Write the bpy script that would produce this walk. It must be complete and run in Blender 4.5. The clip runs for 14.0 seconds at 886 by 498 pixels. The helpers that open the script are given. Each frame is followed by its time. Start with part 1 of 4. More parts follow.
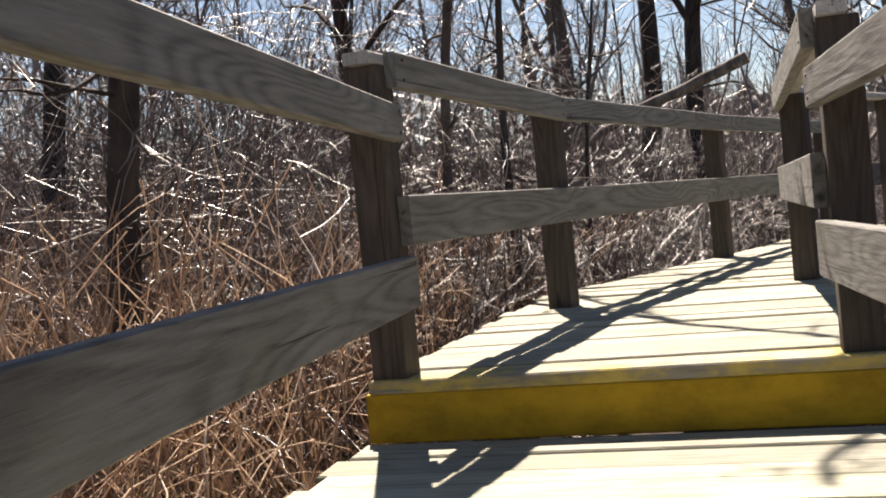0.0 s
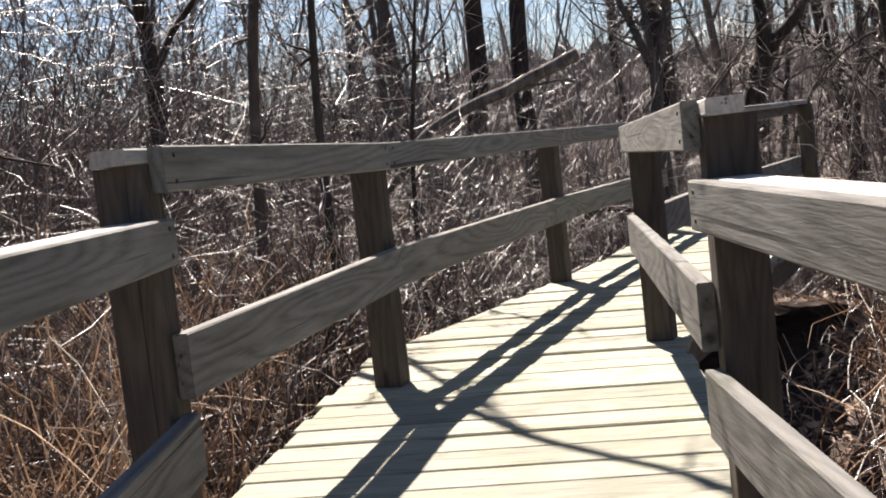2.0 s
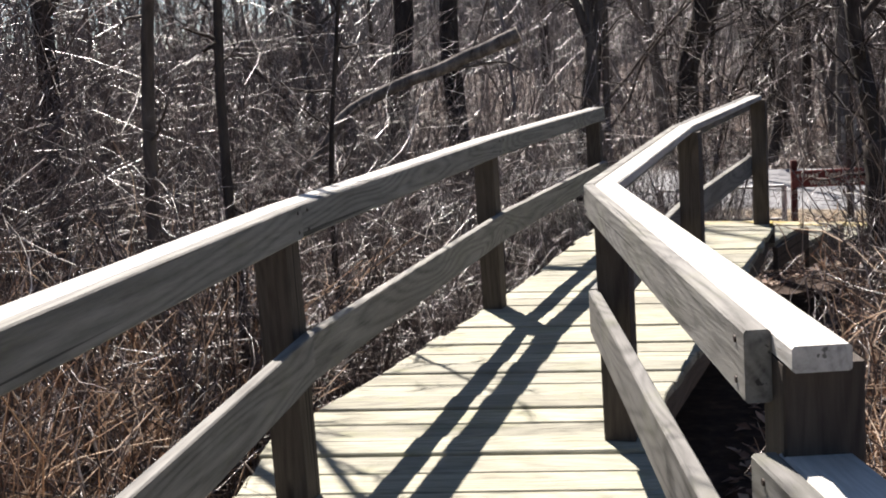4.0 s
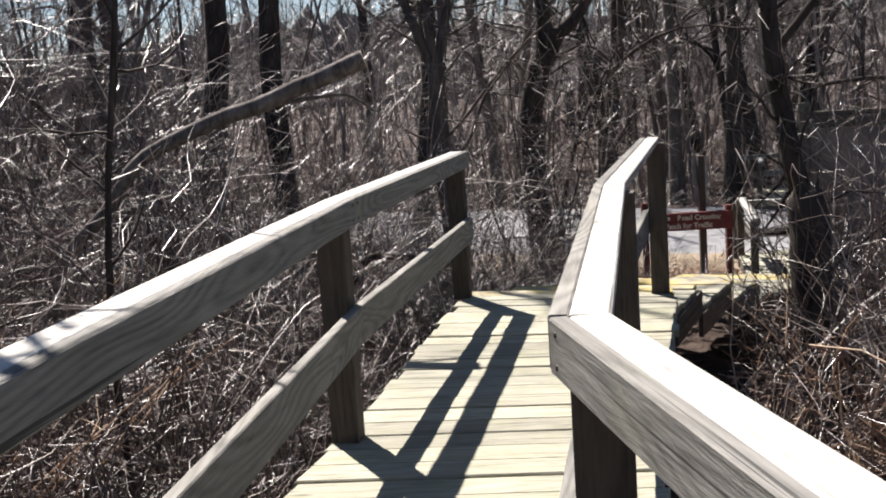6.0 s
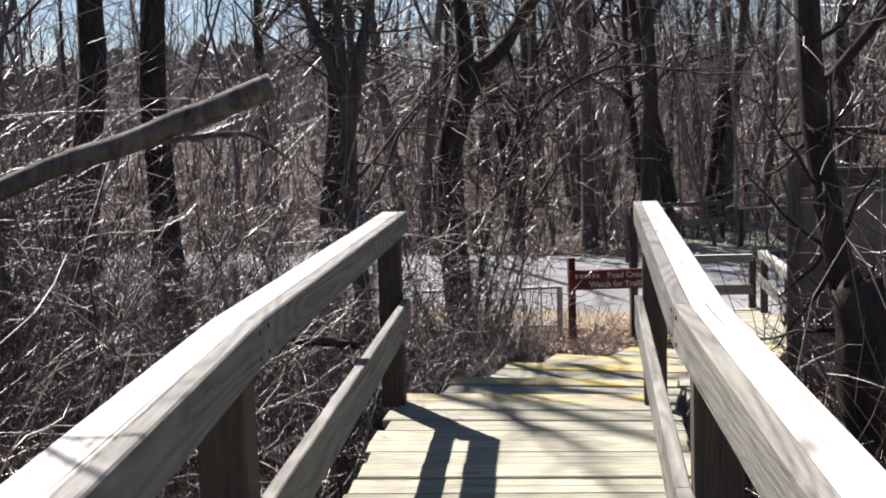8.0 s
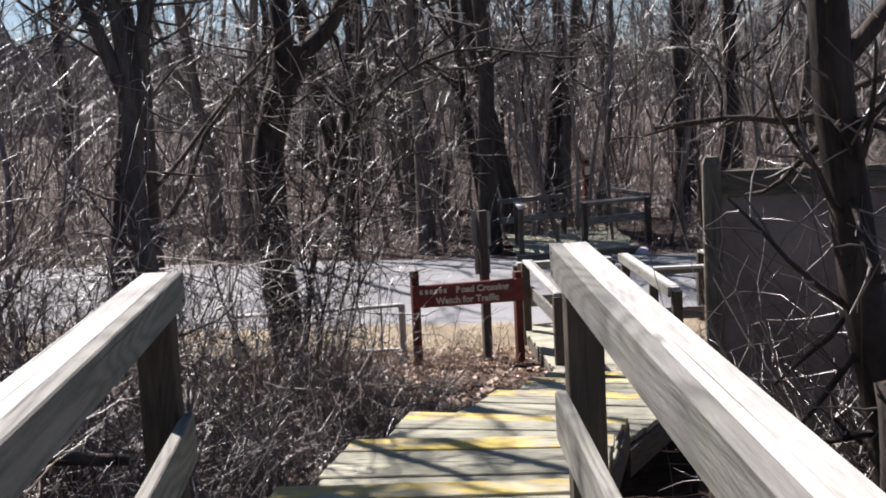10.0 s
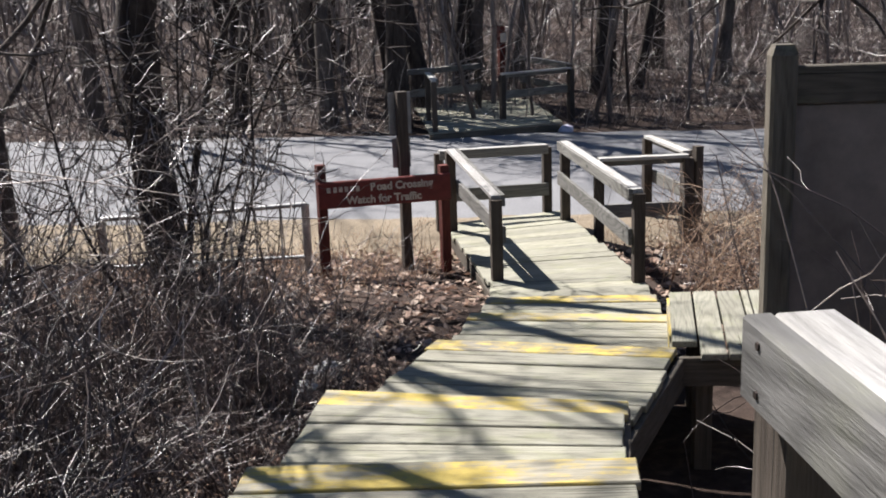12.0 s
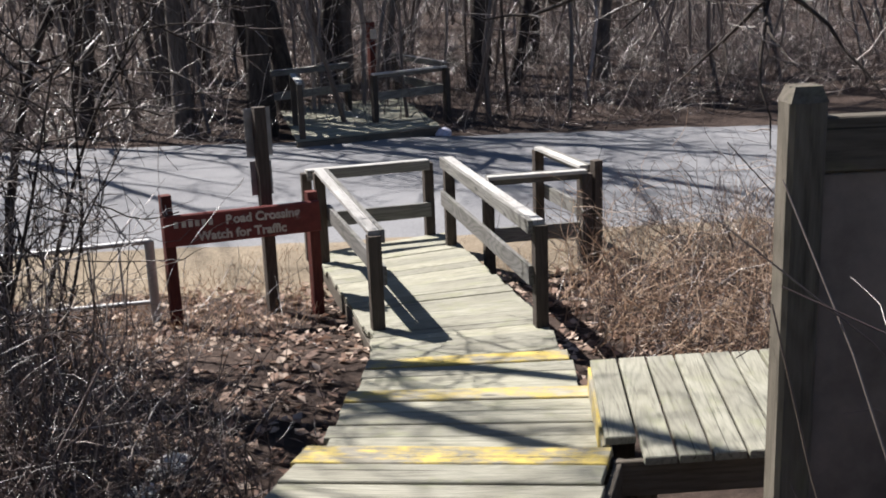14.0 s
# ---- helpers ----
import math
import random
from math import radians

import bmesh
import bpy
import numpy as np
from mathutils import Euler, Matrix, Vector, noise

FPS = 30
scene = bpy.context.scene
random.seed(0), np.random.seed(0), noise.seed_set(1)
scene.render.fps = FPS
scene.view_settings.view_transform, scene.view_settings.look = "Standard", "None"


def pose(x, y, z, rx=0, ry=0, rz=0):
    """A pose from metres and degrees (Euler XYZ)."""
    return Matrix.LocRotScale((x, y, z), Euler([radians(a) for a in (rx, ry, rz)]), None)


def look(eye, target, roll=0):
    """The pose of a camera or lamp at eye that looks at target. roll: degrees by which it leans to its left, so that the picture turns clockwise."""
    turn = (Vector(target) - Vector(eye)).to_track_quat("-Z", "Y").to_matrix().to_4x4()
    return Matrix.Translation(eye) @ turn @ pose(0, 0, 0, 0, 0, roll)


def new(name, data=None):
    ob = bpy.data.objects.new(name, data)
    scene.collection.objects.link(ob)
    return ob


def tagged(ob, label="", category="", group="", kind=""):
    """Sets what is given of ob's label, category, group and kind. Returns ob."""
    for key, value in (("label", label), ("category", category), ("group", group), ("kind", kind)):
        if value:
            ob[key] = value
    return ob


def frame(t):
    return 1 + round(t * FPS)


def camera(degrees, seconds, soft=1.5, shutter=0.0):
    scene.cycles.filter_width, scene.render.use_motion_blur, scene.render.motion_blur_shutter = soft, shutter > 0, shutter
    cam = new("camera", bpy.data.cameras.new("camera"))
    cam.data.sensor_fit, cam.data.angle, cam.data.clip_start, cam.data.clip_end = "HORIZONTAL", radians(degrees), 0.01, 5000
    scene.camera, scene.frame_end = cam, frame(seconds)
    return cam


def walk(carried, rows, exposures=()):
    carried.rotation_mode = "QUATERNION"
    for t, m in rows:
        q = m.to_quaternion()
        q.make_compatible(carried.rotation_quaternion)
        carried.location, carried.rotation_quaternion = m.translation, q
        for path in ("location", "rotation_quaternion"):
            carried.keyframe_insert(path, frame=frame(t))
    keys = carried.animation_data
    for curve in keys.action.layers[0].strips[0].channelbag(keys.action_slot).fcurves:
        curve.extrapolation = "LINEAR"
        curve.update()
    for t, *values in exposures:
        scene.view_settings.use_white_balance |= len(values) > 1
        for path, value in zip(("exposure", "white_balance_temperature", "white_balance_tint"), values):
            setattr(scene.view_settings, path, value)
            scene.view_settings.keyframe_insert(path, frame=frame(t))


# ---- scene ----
cam = camera(43.0, 14.0, soft=1.9)
PATH = [
    (0, (1.197, -0.137, 2.066), (0.815, 1.825, 2.007), -5.6),
    (0.5, (1.226, 0.08, 2.129), (0.984, 2.063, 2.05), -6.3),
    (1, (1.237, 0.266, 2.297), (1.036, 2.252, 2.169), -4.9),
    (1.5, (1.197, 0.396, 2.418), (1.015, 2.382, 2.253), -5.6),
    (2, (1.18, 0.621, 2.467), (1.094, 2.612, 2.304), -6.5),
    (4.3, (1.145, 1.748, 2.918), (1.231, 3.722, 2.609), -3.8),
    (4.5, (1.126, 1.930, 2.908), (1.251, 3.903, 2.607), -3.9),
    (5, (1.132, 2.421, 2.89), (1.387, 4.384, 2.601), -3.5),
    (5.5, (1.203, 2.883, 2.9), (1.518, 4.846, 2.687), -4.6),
    (6, (1.2, 3.389, 2.906), (1.572, 5.337, 2.646), -3.7),
    (6.5, (1.224, 3.796, 3.004), (1.693, 5.715, 2.692), -3.1),
    (7, (1.323, 4.24, 2.99), (1.821, 6.164, 2.76), -3.4),
    (7.5, (1.283, 4.709, 2.967), (1.768, 6.638, 2.769), -1.9),
    (8, (1.376, 5.209, 2.961), (1.939, 7.116, 2.754), -1.9),
    (8.5, (1.499, 5.69, 2.992), (2.177, 7.559, 2.777), -2.1),
    (9, (1.635, 6.228, 2.987), (2.395, 8.066, 2.773), -2.5),
    (11.3, (2.627, 8.599, 3.013), (3.554, 10.335, 2.657), -0.5),
    (11.5, (2.683, 8.837, 3.002), (3.624, 10.554, 2.591), 0.2),
    (12, (2.857, 9.234, 3.007), (3.834, 10.912, 2.527), -2.1),
    (12.5, (3.035, 9.675, 3.065), (4.025, 11.344, 2.581), -2.5),
    (13, (3.2, 10.034, 3.086), (4.26, 11.658, 2.602), -3.2),
    (13.5, (3.429, 10.293, 3.055), (4.606, 11.827, 2.541), -3.0),
    (14, (3.669, 10.521, 3.044), (4.828, 12.071, 2.54), -2.2),
]
walk(cam, [(t, look(eye, target, roll)) for t, eye, target, roll in PATH], exposures=[(0, 1.76, 7250, 17), (2, 1.7, 6850, 16), (5, 1.52, 6550, 15), (6, 1.46, 6550, 15), (6.5, 1.32, 6550, 15), (7, 1.42, 6500, 15), (9, 1.44, 6350, 17), (12.5, 1.22, 6250, 14), (14, 1.16, 6250, 14)])

# ---- daylight ----
SUN_EL, SUN_AZ = 50.0, -13.0          # degrees; azimuth from +y towards +x
world = bpy.data.worlds.new("sky")
scene.world = world
world.use_nodes = True
wn = world.node_tree.nodes
sky = wn.new("ShaderNodeTexSky")
sky.sky_type, sky.sun_disc = "NISHITA", False
sky.dust_density, sky.ozone_density = 0.3, 3.0
sky.sun_elevation, sky.sun_rotation = radians(SUN_EL), radians(SUN_AZ)
wn["Background"].inputs["Strength"].default_value = 0.034
world.node_tree.links.new(sky.outputs[0], wn["Background"].inputs["Color"])
sun_data = bpy.data.lights.new("sun", "SUN")
sun_data.energy, sun_data.angle, sun_data.color = 5.0, radians(0.55), (1.0, 0.95, 0.87)
sun = new("sun", sun_data)
to_sun = Vector((math.sin(radians(SUN_AZ)) * math.cos(radians(SUN_EL)), math.cos(radians(SUN_AZ)) * math.cos(radians(SUN_EL)), math.sin(radians(SUN_EL))))
sun.matrix_world = Matrix.Translation((0, 0, 30)) @ to_sun.to_track_quat("Z", "Y").to_matrix().to_4x4()

rng = np.random.default_rng(7)


# ---- materials ----
def ramp(nt, fac, stops):
    n = nt.nodes.new("ShaderNodeValToRGB")
    while len(n.color_ramp.elements) < len(stops):
        n.color_ramp.elements.new(0.5)
    for e, (p, c) in zip(n.color_ramp.elements, stops):
        e.position, e.color = p, (*c, 1)
    nt.links.new(fac, n.inputs[0])
    return n.outputs[0]


def noise_tex(nt, vec, scale, detail=6, rough=0.6, dist=0.0):
    n = nt.nodes.new("ShaderNodeTexNoise")
    n.inputs["Scale"].default_value, n.inputs["Detail"].default_value = scale, detail
    n.inputs["Roughness"].default_value, n.inputs["Distortion"].default_value = rough, dist
    if vec is not None:
        nt.links.new(vec, n.inputs["Vector"])
    return n.outputs[0]


def mixed(nt, fac, a, b, blend="MIX"):
    n = nt.nodes.new("ShaderNodeMix")
    n.data_type, n.blend_type = "RGBA", blend
    for socket, value in ((n.inputs[0], fac), (n.inputs[6], a), (n.inputs[7], b)):
        if isinstance(value, (int, float)):
            socket.default_value = value
        elif isinstance(value, tuple):
            socket.default_value = (*value, 1)
        else:
            nt.links.new(value, socket)
    return n.outputs[2]


def math_node(nt, op, a, b):
    n = nt.nodes.new("ShaderNodeMath")
    n.operation = op
    for socket, value in zip(n.inputs, (a, b)):
        if isinstance(value, (int, float)):
            socket.default_value = value
        else:
            nt.links.new(value, socket)
    return n.outputs[0]


def bumped(nt, height, strength, distance):
    n = nt.nodes.new("ShaderNodeBump")
    n.inputs["Strength"].default_value, n.inputs["Distance"].default_value = strength, distance
    nt.links.new(height, n.inputs["Height"])
    nt.links.new(n.outputs[0], nt.nodes["Principled BSDF"].inputs["Normal"])


def base(name, rough=0.85, spec=0.3):
    m = bpy.data.materials.new(name)
    m.use_nodes = True
    b = m.node_tree.nodes["Principled BSDF"]
    b.inputs["Roughness"].default_value, b.inputs["Specular IOR Level"].default_value = rough, spec
    return m, m.node_tree, b


def object_coords(nt, stretch, per_object=True):
    tc = nt.nodes.new("ShaderNodeTexCoord")
    mp = nt.nodes.new("ShaderNodeMapping")
    mp.inputs["Scale"].default_value = stretch
    nt.links.new(tc.outputs["Object"], mp.inputs["Vector"])
    info = nt.nodes.new("ShaderNodeObjectInfo")
    if per_object:
        cmb = nt.nodes.new("ShaderNodeCombineXYZ")
        for i, k in enumerate((37.0, 53.0, 19.0)):
            nt.links.new(math_node(nt, "MULTIPLY", info.outputs["Random"], k), cmb.inputs[i])
        nt.links.new(cmb.outputs[0], mp.inputs["Location"])
    return mp.outputs[0], info.outputs["Random"]


def wood(name, dark, mid, light, paint=None, cover=0.5, moss=0.0, ring=0.2):
    """Weathered timber with its grain along the board's own x; paint: a worn coat over it."""
    m, nt, b = base(name, 0.82, 0.25)
    grain_v, rand = object_coords(nt, (1.1, 15.0, 15.0))
    broad_v, _ = object_coords(nt, (1.0, 1.6, 1.6))
    ring_v, _ = object_coords(nt, (0.75, 5.5, 5.5))
    grain = noise_tex(nt, grain_v, 3.0, 8, 0.66, 0.35)
    fine = noise_tex(nt, grain_v, 12.0, 4, 0.7)
    blot = noise_tex(nt, broad_v, 2.2, 5, 0.6)
    contour = math_node(nt, "MULTIPLY", noise_tex(nt, ring_v, 1.0, 1.0, 0.35, 0.2), 105.0)
    rings = math_node(nt, "ADD", math_node(nt, "MULTIPLY", math_node(nt, "SINE", contour, 0.0), 0.5), 0.5)
    col = ramp(nt, grain, [(0.30, tuple(c * 0.5 for c in dark)), (0.37, dark), (0.46, mid), (0.72, light)])
    col = mixed(nt, 0.35, col, mid)
    col = mixed(nt, 0.24, col, ramp(nt, fine, [(0.35, dark), (0.65, light)]))
    col = mixed(nt, ring, col, ramp(nt, rings, [(0.02, dark), (0.3, mid), (0.9, light)]))
    knot_v, _ = object_coords(nt, (0.9, 3.2, 3.2))
    knot = nt.nodes.new("ShaderNodeTexVoronoi")
    knot.inputs["Scale"].default_value = 1.5
    nt.links.new(knot_v, knot.inputs["Vector"])
    col = mixed(nt, ramp(nt, knot.outputs["Distance"], [(0.03, (0.85, 0.85, 0.85)), (0.085, (0, 0, 0))]), col, tuple(c * 0.42 for c in dark))
    crack_v, _ = object_coords(nt, (0.30, 34.0, 34.0))
    crack = noise_tex(nt, crack_v, 1.6, 3, 0.5, 0.15)
    col = mixed(nt, ramp(nt, crack, [(0.315, (0.8, 0.8, 0.8)), (0.345, (0, 0, 0))]), col, tuple(c * 0.3 for c in dark))
    col = mixed(nt, 0.55, col, ramp(nt, blot, [(0.33, (0.66, 0.64, 0.61)), (0.6, (1.0, 1.0, 1.0))]), "MULTIPLY")
    tone = ramp(nt, rand, [(0.0, (0.74, 0.73, 0.72)), (0.5, (0.95, 0.94, 0.92)), (1.0, (1.12, 1.10, 1.04))])
    col = mixed(nt, 1.0, col, tone, "MULTIPLY")
    if moss:
        col = mixed(nt, ramp(nt, noise_tex(nt, broad_v, 3.4, 5, 0.7), [(0.52, (0, 0, 0)), (0.72, (moss, moss, moss))]), col, (0.20, 0.22, 0.09))
    if paint:
        wear = math_node(nt, "ADD", math_node(nt, "MULTIPLY", grain, 0.35), math_node(nt, "MULTIPLY", noise_tex(nt, broad_v, 3.0, 6, 0.72), 0.65))
        mask = ramp(nt, wear, [(1.0 - cover - 0.05, (0, 0, 0)), (1.0 - cover + 0.05, (1, 1, 1))])
        dirt = ramp(nt, noise_tex(nt, broad_v, 6.0, 6, 0.7), [(0.35, tuple(c * 0.62 for c in paint)), (0.62, paint)])
        col = mixed(nt, mask, col, dirt)
    nt.links.new(col, b.inputs["Base Color"])
    bumped(nt, math_node(nt, "ADD", grain, math_node(nt, "MULTIPLY", fine, 0.5)), 0.55, 0.006)
    return m


def bark(name, dark, light, scale=9.0, depth=0.03):
    m, nt, b = base(name, 0.92, 0.2)
    v, rand = object_coords(nt, (1.0, 1.0, 0.28))
    a, c = noise_tex(nt, v, scale, 7, 0.65, 0.6), noise_tex(nt, v, 1.1, 4, 0.6)
    col = ramp(nt, a, [(0.32, dark), (0.68, light)])
    col = mixed(nt, 0.5, col, ramp(nt, c, [(0.35, (0.6, 0.6, 0.6)), (0.62, (1.1, 1.1, 1.1))]), "MULTIPLY")
    nt.links.new(col, b.inputs["Base Color"])
    bumped(nt, a, 0.8, depth)
    return m


def strand_mat(name, stops, rough=0.7, spec=0.35, through_light=0.0):
    """Twigs, canes, reeds and leaves: a colour of its own for every strand."""
    m, nt, b = base(name, rough, spec)
    g = nt.nodes.new("ShaderNodeNewGeometry")
    col = ramp(nt, g.outputs["Random Per Island"], stops)
    v, _ = object_coords(nt, (1, 1, 1))
    col = mixed(nt, 0.6, col, ramp(nt, noise_tex(nt, v, 14.0, 3), [(0.3, (0.62, 0.6, 0.6)), (0.66, (1.15, 1.12, 1.1))]), "MULTIPLY")
    nt.links.new(col, b.inputs["Base Color"])
    if through_light:
        t, mx = nt.nodes.new("ShaderNodeBsdfTranslucent"), nt.nodes.new("ShaderNodeMixShader")
        nt.links.new(col, t.inputs["Color"])
        mx.inputs[0].default_value = through_light
        nt.links.new(b.outputs[0], mx.inputs[1])
        nt.links.new(t.outputs[0], mx.inputs[2])
        nt.links.new(mx.outputs[0], nt.nodes["Material Output"].inputs["Surface"])
    return m


def ground_mat(name, stops, scale, bump, broad=((0.35, (0.7, 0.68, 0.66)), (0.65, (1.1, 1.08, 1.05)))):
    m, nt, b = base(name, 0.95, 0.15)
    v, _ = object_coords(nt, (1, 1, 1), False)
    a, c = noise_tex(nt, v, scale, 8, 0.7), noise_tex(nt, v, 0.35, 5, 0.6)
    col = mixed(nt, 1.0, ramp(nt, a, stops), ramp(nt, c, list(broad)), "MULTIPLY")
    nt.links.new(col, b.inputs["Base Color"])
    bumped(nt, a, 0.7, bump)
    return m


def plain_mat(name, colour, rough, metal=0.0, vary=0.25, scale=8.0):
    m, nt, b = base(name, rough, 0.4)
    v, _ = object_coords(nt, (1, 1, 1))
    a = noise_tex(nt, v, scale, 6, 0.65)
    col = ramp(nt, a, [(0.3, tuple(c * (1 - vary) for c in colour)), (0.7, tuple(min(1, c * (1 + vary)) for c in colour))])
    nt.links.new(col, b.inputs["Base Color"])
    b.inputs["Metallic"].default_value = metal
    bumped(nt, a, 0.25, 0.004)
    return m


M_DECK = wood("weathered deck boards", (0.140, 0.137, 0.107), (0.312, 0.308, 0.250), (0.425, 0.418, 0.342), moss=0.40)
# One rail timber in two tones: shaded faces and sunlit caps, painted into the colour.
M_RAIL_SHADED = wood("weathered rail timber, shaded", (0.072, 0.071, 0.067), (0.172, 0.170, 0.162), (0.285, 0.282, 0.270), moss=0.16, ring=0.30)
M_CAP_LIT = wood("sunlit cap timber", (0.25, 0.246, 0.238), (0.45, 0.445, 0.432), (0.60, 0.594, 0.578), moss=0.06, ring=0.16)
# Brown posts, darkened further to carry the shade of their backlit sides.
M_POST = wood("weathered backlit post timber", (0.036, 0.029, 0.025), (0.075, 0.062, 0.052), (0.13, 0.112, 0.095))
M_YELLOW = wood("yellow paint on boards", (0.16, 0.145, 0.115), (0.26, 0.24, 0.19), (0.36, 0.33, 0.26), paint=(0.46, 0.285, 0.018), cover=0.80)
M_WORN = wood("worn yellow paint on boards", (0.18, 0.168, 0.135), (0.31, 0.295, 0.24), (0.41, 0.385, 0.31), paint=(0.52, 0.40, 0.11), cover=0.50)
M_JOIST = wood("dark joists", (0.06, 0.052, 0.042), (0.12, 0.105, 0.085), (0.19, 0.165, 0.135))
M_KIOSK = wood("dark weathered sign timber", (0.060, 0.053, 0.042), (0.125, 0.112, 0.090), (0.20, 0.18, 0.148), moss=0.3)
M_PANEL = plain_mat("brown board back", (0.185, 0.155, 0.132), 0.8, vary=0.55, scale=2.2)
M_SIGN = plain_mat("red-brown sign paint", (0.16, 0.028, 0.022), 0.55, vary=0.25, scale=14.0)
M_SIGNPOST = wood("red-brown stained posts", (0.06, 0.016, 0.013), (0.11, 0.028, 0.022), (0.16, 0.05, 0.04))
M_LETTER = plain_mat("cream routed letters", (0.62, 0.55, 0.45), 0.7)
M_METAL = plain_mat("galvanised metal", (0.42, 0.42, 0.42), 0.5, 0.6)
M_PLATE = plain_mat("dull aluminium sign back", (0.26, 0.26, 0.26), 0.55, 0.5)
M_BARK = bark("dark furrowed bark", (0.022, 0.018, 0.016), (0.085, 0.070, 0.060))
M_BARKG = bark("grey-brown bark", (0.055, 0.045, 0.040), (0.17, 0.145, 0.125))
M_LOG = bark("bleached grey limb", (0.040, 0.032, 0.028), (0.24, 0.215, 0.195), 14.0, 0.015)
M_CUT = plain_mat("sawn end grain", (0.34, 0.28, 0.21), 0.85)
M_TWIG = strand_mat("bare crown twigs", [(0.0, (0.06, 0.047, 0.042)), (0.6, (0.14, 0.116, 0.105)), (1.0, (0.36, 0.32, 0.295))], 0.42, 0.6)
M_CANE = strand_mat("bare reddish canes", [(0.0, (0.022, 0.014, 0.012)), (0.5, (0.058, 0.037, 0.031)), (0.80, (0.110, 0.078, 0.067)), (0.925, (0.33, 0.28, 0.25)), (1.0, (0.70, 0.65, 0.59))], 0.36, 0.75)
M_REED = strand_mat("dry tan reeds", [(0.0, (0.22, 0.135, 0.098)), (0.5, (0.50, 0.37, 0.265)), (1.0, (0.78, 0.65, 0.51))], through_light=0.45)
M_LEAF = strand_mat("fallen dry leaves", [(0.0, (0.12, 0.068, 0.050)), (0.5, (0.34, 0.23, 0.17)), (1.0, (0.64, 0.53, 0.43))], through_light=0.3)
M_GROUND = ground_mat("leaf-strewn soil", [(0.3, (0.026, 0.019, 0.016)), (0.55, (0.066, 0.048, 0.040)), (0.75, (0.135, 0.102, 0.083))], 9.0, 0.05)
M_ROAD = ground_mat("worn grey asphalt", [(0.3, (0.145, 0.146, 0.150)), (0.7, (0.25, 0.251, 0.256))], 40.0, 0.006, ((0.35, (0.82, 0.82, 0.83)), (0.65, (1.1, 1.1, 1.1))))
M_VERGE = ground_mat("pale sandy verge", [(0.3, (0.15, 0.12, 0.085)), (0.7, (0.31, 0.265, 0.20))], 22.0, 0.02)
M_ROCK = plain_mat("pale weathered stone", (0.60, 0.59, 0.57), 0.8, vary=0.2, scale=12.0)
M_NAIL = plain_mat("rusty nail heads", (0.035, 0.025, 0.02), 0.7, 0.4)
M_SHEET = plain_mat("crumpled pale litter", (0.55, 0.53, 0.62), 0.6)


# ---- building helpers ----
HOME = {}


def thing(name, x, y, z, label, category, group="", kind=""):
    e = new(name)
    e.location = (x, y, z)
    HOME[e] = Matrix.Translation((x, y, z))
    return tagged(e, label, category, group, kind)


def put(ob, parent, world_m):
    HOME[ob] = world_m
    if parent is None:
        ob.matrix_basis = world_m
    else:
        ob.parent = parent
        ob.matrix_basis = HOME[parent].inverted() @ world_m
    return ob


def raw_mesh(name, verts, faces, mat):
    """verts (n, 3); faces: a list of tuples, or an array of quads or triangles."""
    me = bpy.data.meshes.new(name)
    if isinstance(faces, np.ndarray):
        n, k = faces.shape
        me.vertices.add(len(verts))
        me.vertices.foreach_set("co", np.asarray(verts, np.float32).ravel())
        me.loops.add(n * k)
        me.loops.foreach_set("vertex_index", faces.astype(np.int32).ravel())
        me.polygons.add(n)
        me.polygons.foreach_set("loop_start", np.arange(0, n * k, k, dtype=np.int32))
        me.polygons.foreach_set("loop_total", np.full(n, k, np.int32))
        me.update(calc_edges=True)
    else:
        me.from_pydata([tuple(v) for v in verts], [], faces)
    me.materials.append(mat)
    return me


def part(name, bm, mat, parent, label="", at=None):
    me = bpy.data.meshes.new(name)
    bm.to_mesh(me)
    bm.free()
    me.materials.append(mat)
    ob = new(name, me)
    put(ob, parent, at if at is not None else (HOME[parent] if parent else Matrix()))
    return tagged(ob, label)


def slab_mesh(name, corners, thick, mat, chamfer=0.005):
    """A board from its four top corners (local x, y), its top at local z = 0."""
    c = np.array(corners, float)
    mid = c.mean(0)
    inset = mid + (c - mid) * (1 - 2 * chamfer / np.maximum(np.ptp(c, axis=0), 0.02))
    v = [(*p, -thick) for p in c] + [(*p, -chamfer) for p in c] + [(*p, 0) for p in inset]
    f = [(3, 2, 1, 0), (8, 9, 10, 11)]
    for i in range(4):
        j = (i + 1) % 4
        f += [(i, j, 4 + j, 4 + i), (4 + i, 4 + j, 8 + j, 8 + i)]
    return raw_mesh(name, v, f, mat)


def plank(name, a0, b0, b1, a1, z, thick, mat, parent, gap=0.009, tilt=0.0):
    """A deck board whose near edge is a0-b0 and whose far edge is a1-b1."""
    q = [Vector((*p, 0)) for p in (a0, b0, b1, a1)]
    mid = sum(q, Vector()) / 4
    along = ((q[1] + q[2]) - (q[0] + q[3])).normalized()
    m = Matrix.Translation((mid.x, mid.y, z)) @ Matrix.Rotation(math.atan2(along.y, along.x), 4, "Z")
    if tilt:
        m = m @ Matrix.Rotation(tilt, 4, "X")
    inv = m.inverted()
    loc = [inv @ Vector((p.x, p.y, z)) for p in q]
    c = [(p.x, p.y + (gap / 2 if i < 2 else -gap / 2)) for i, p in enumerate(loc)]
    ob = new(name, slab_mesh(name, c, thick, mat))
    put(ob, parent, m)
    return ob


NAIL = []


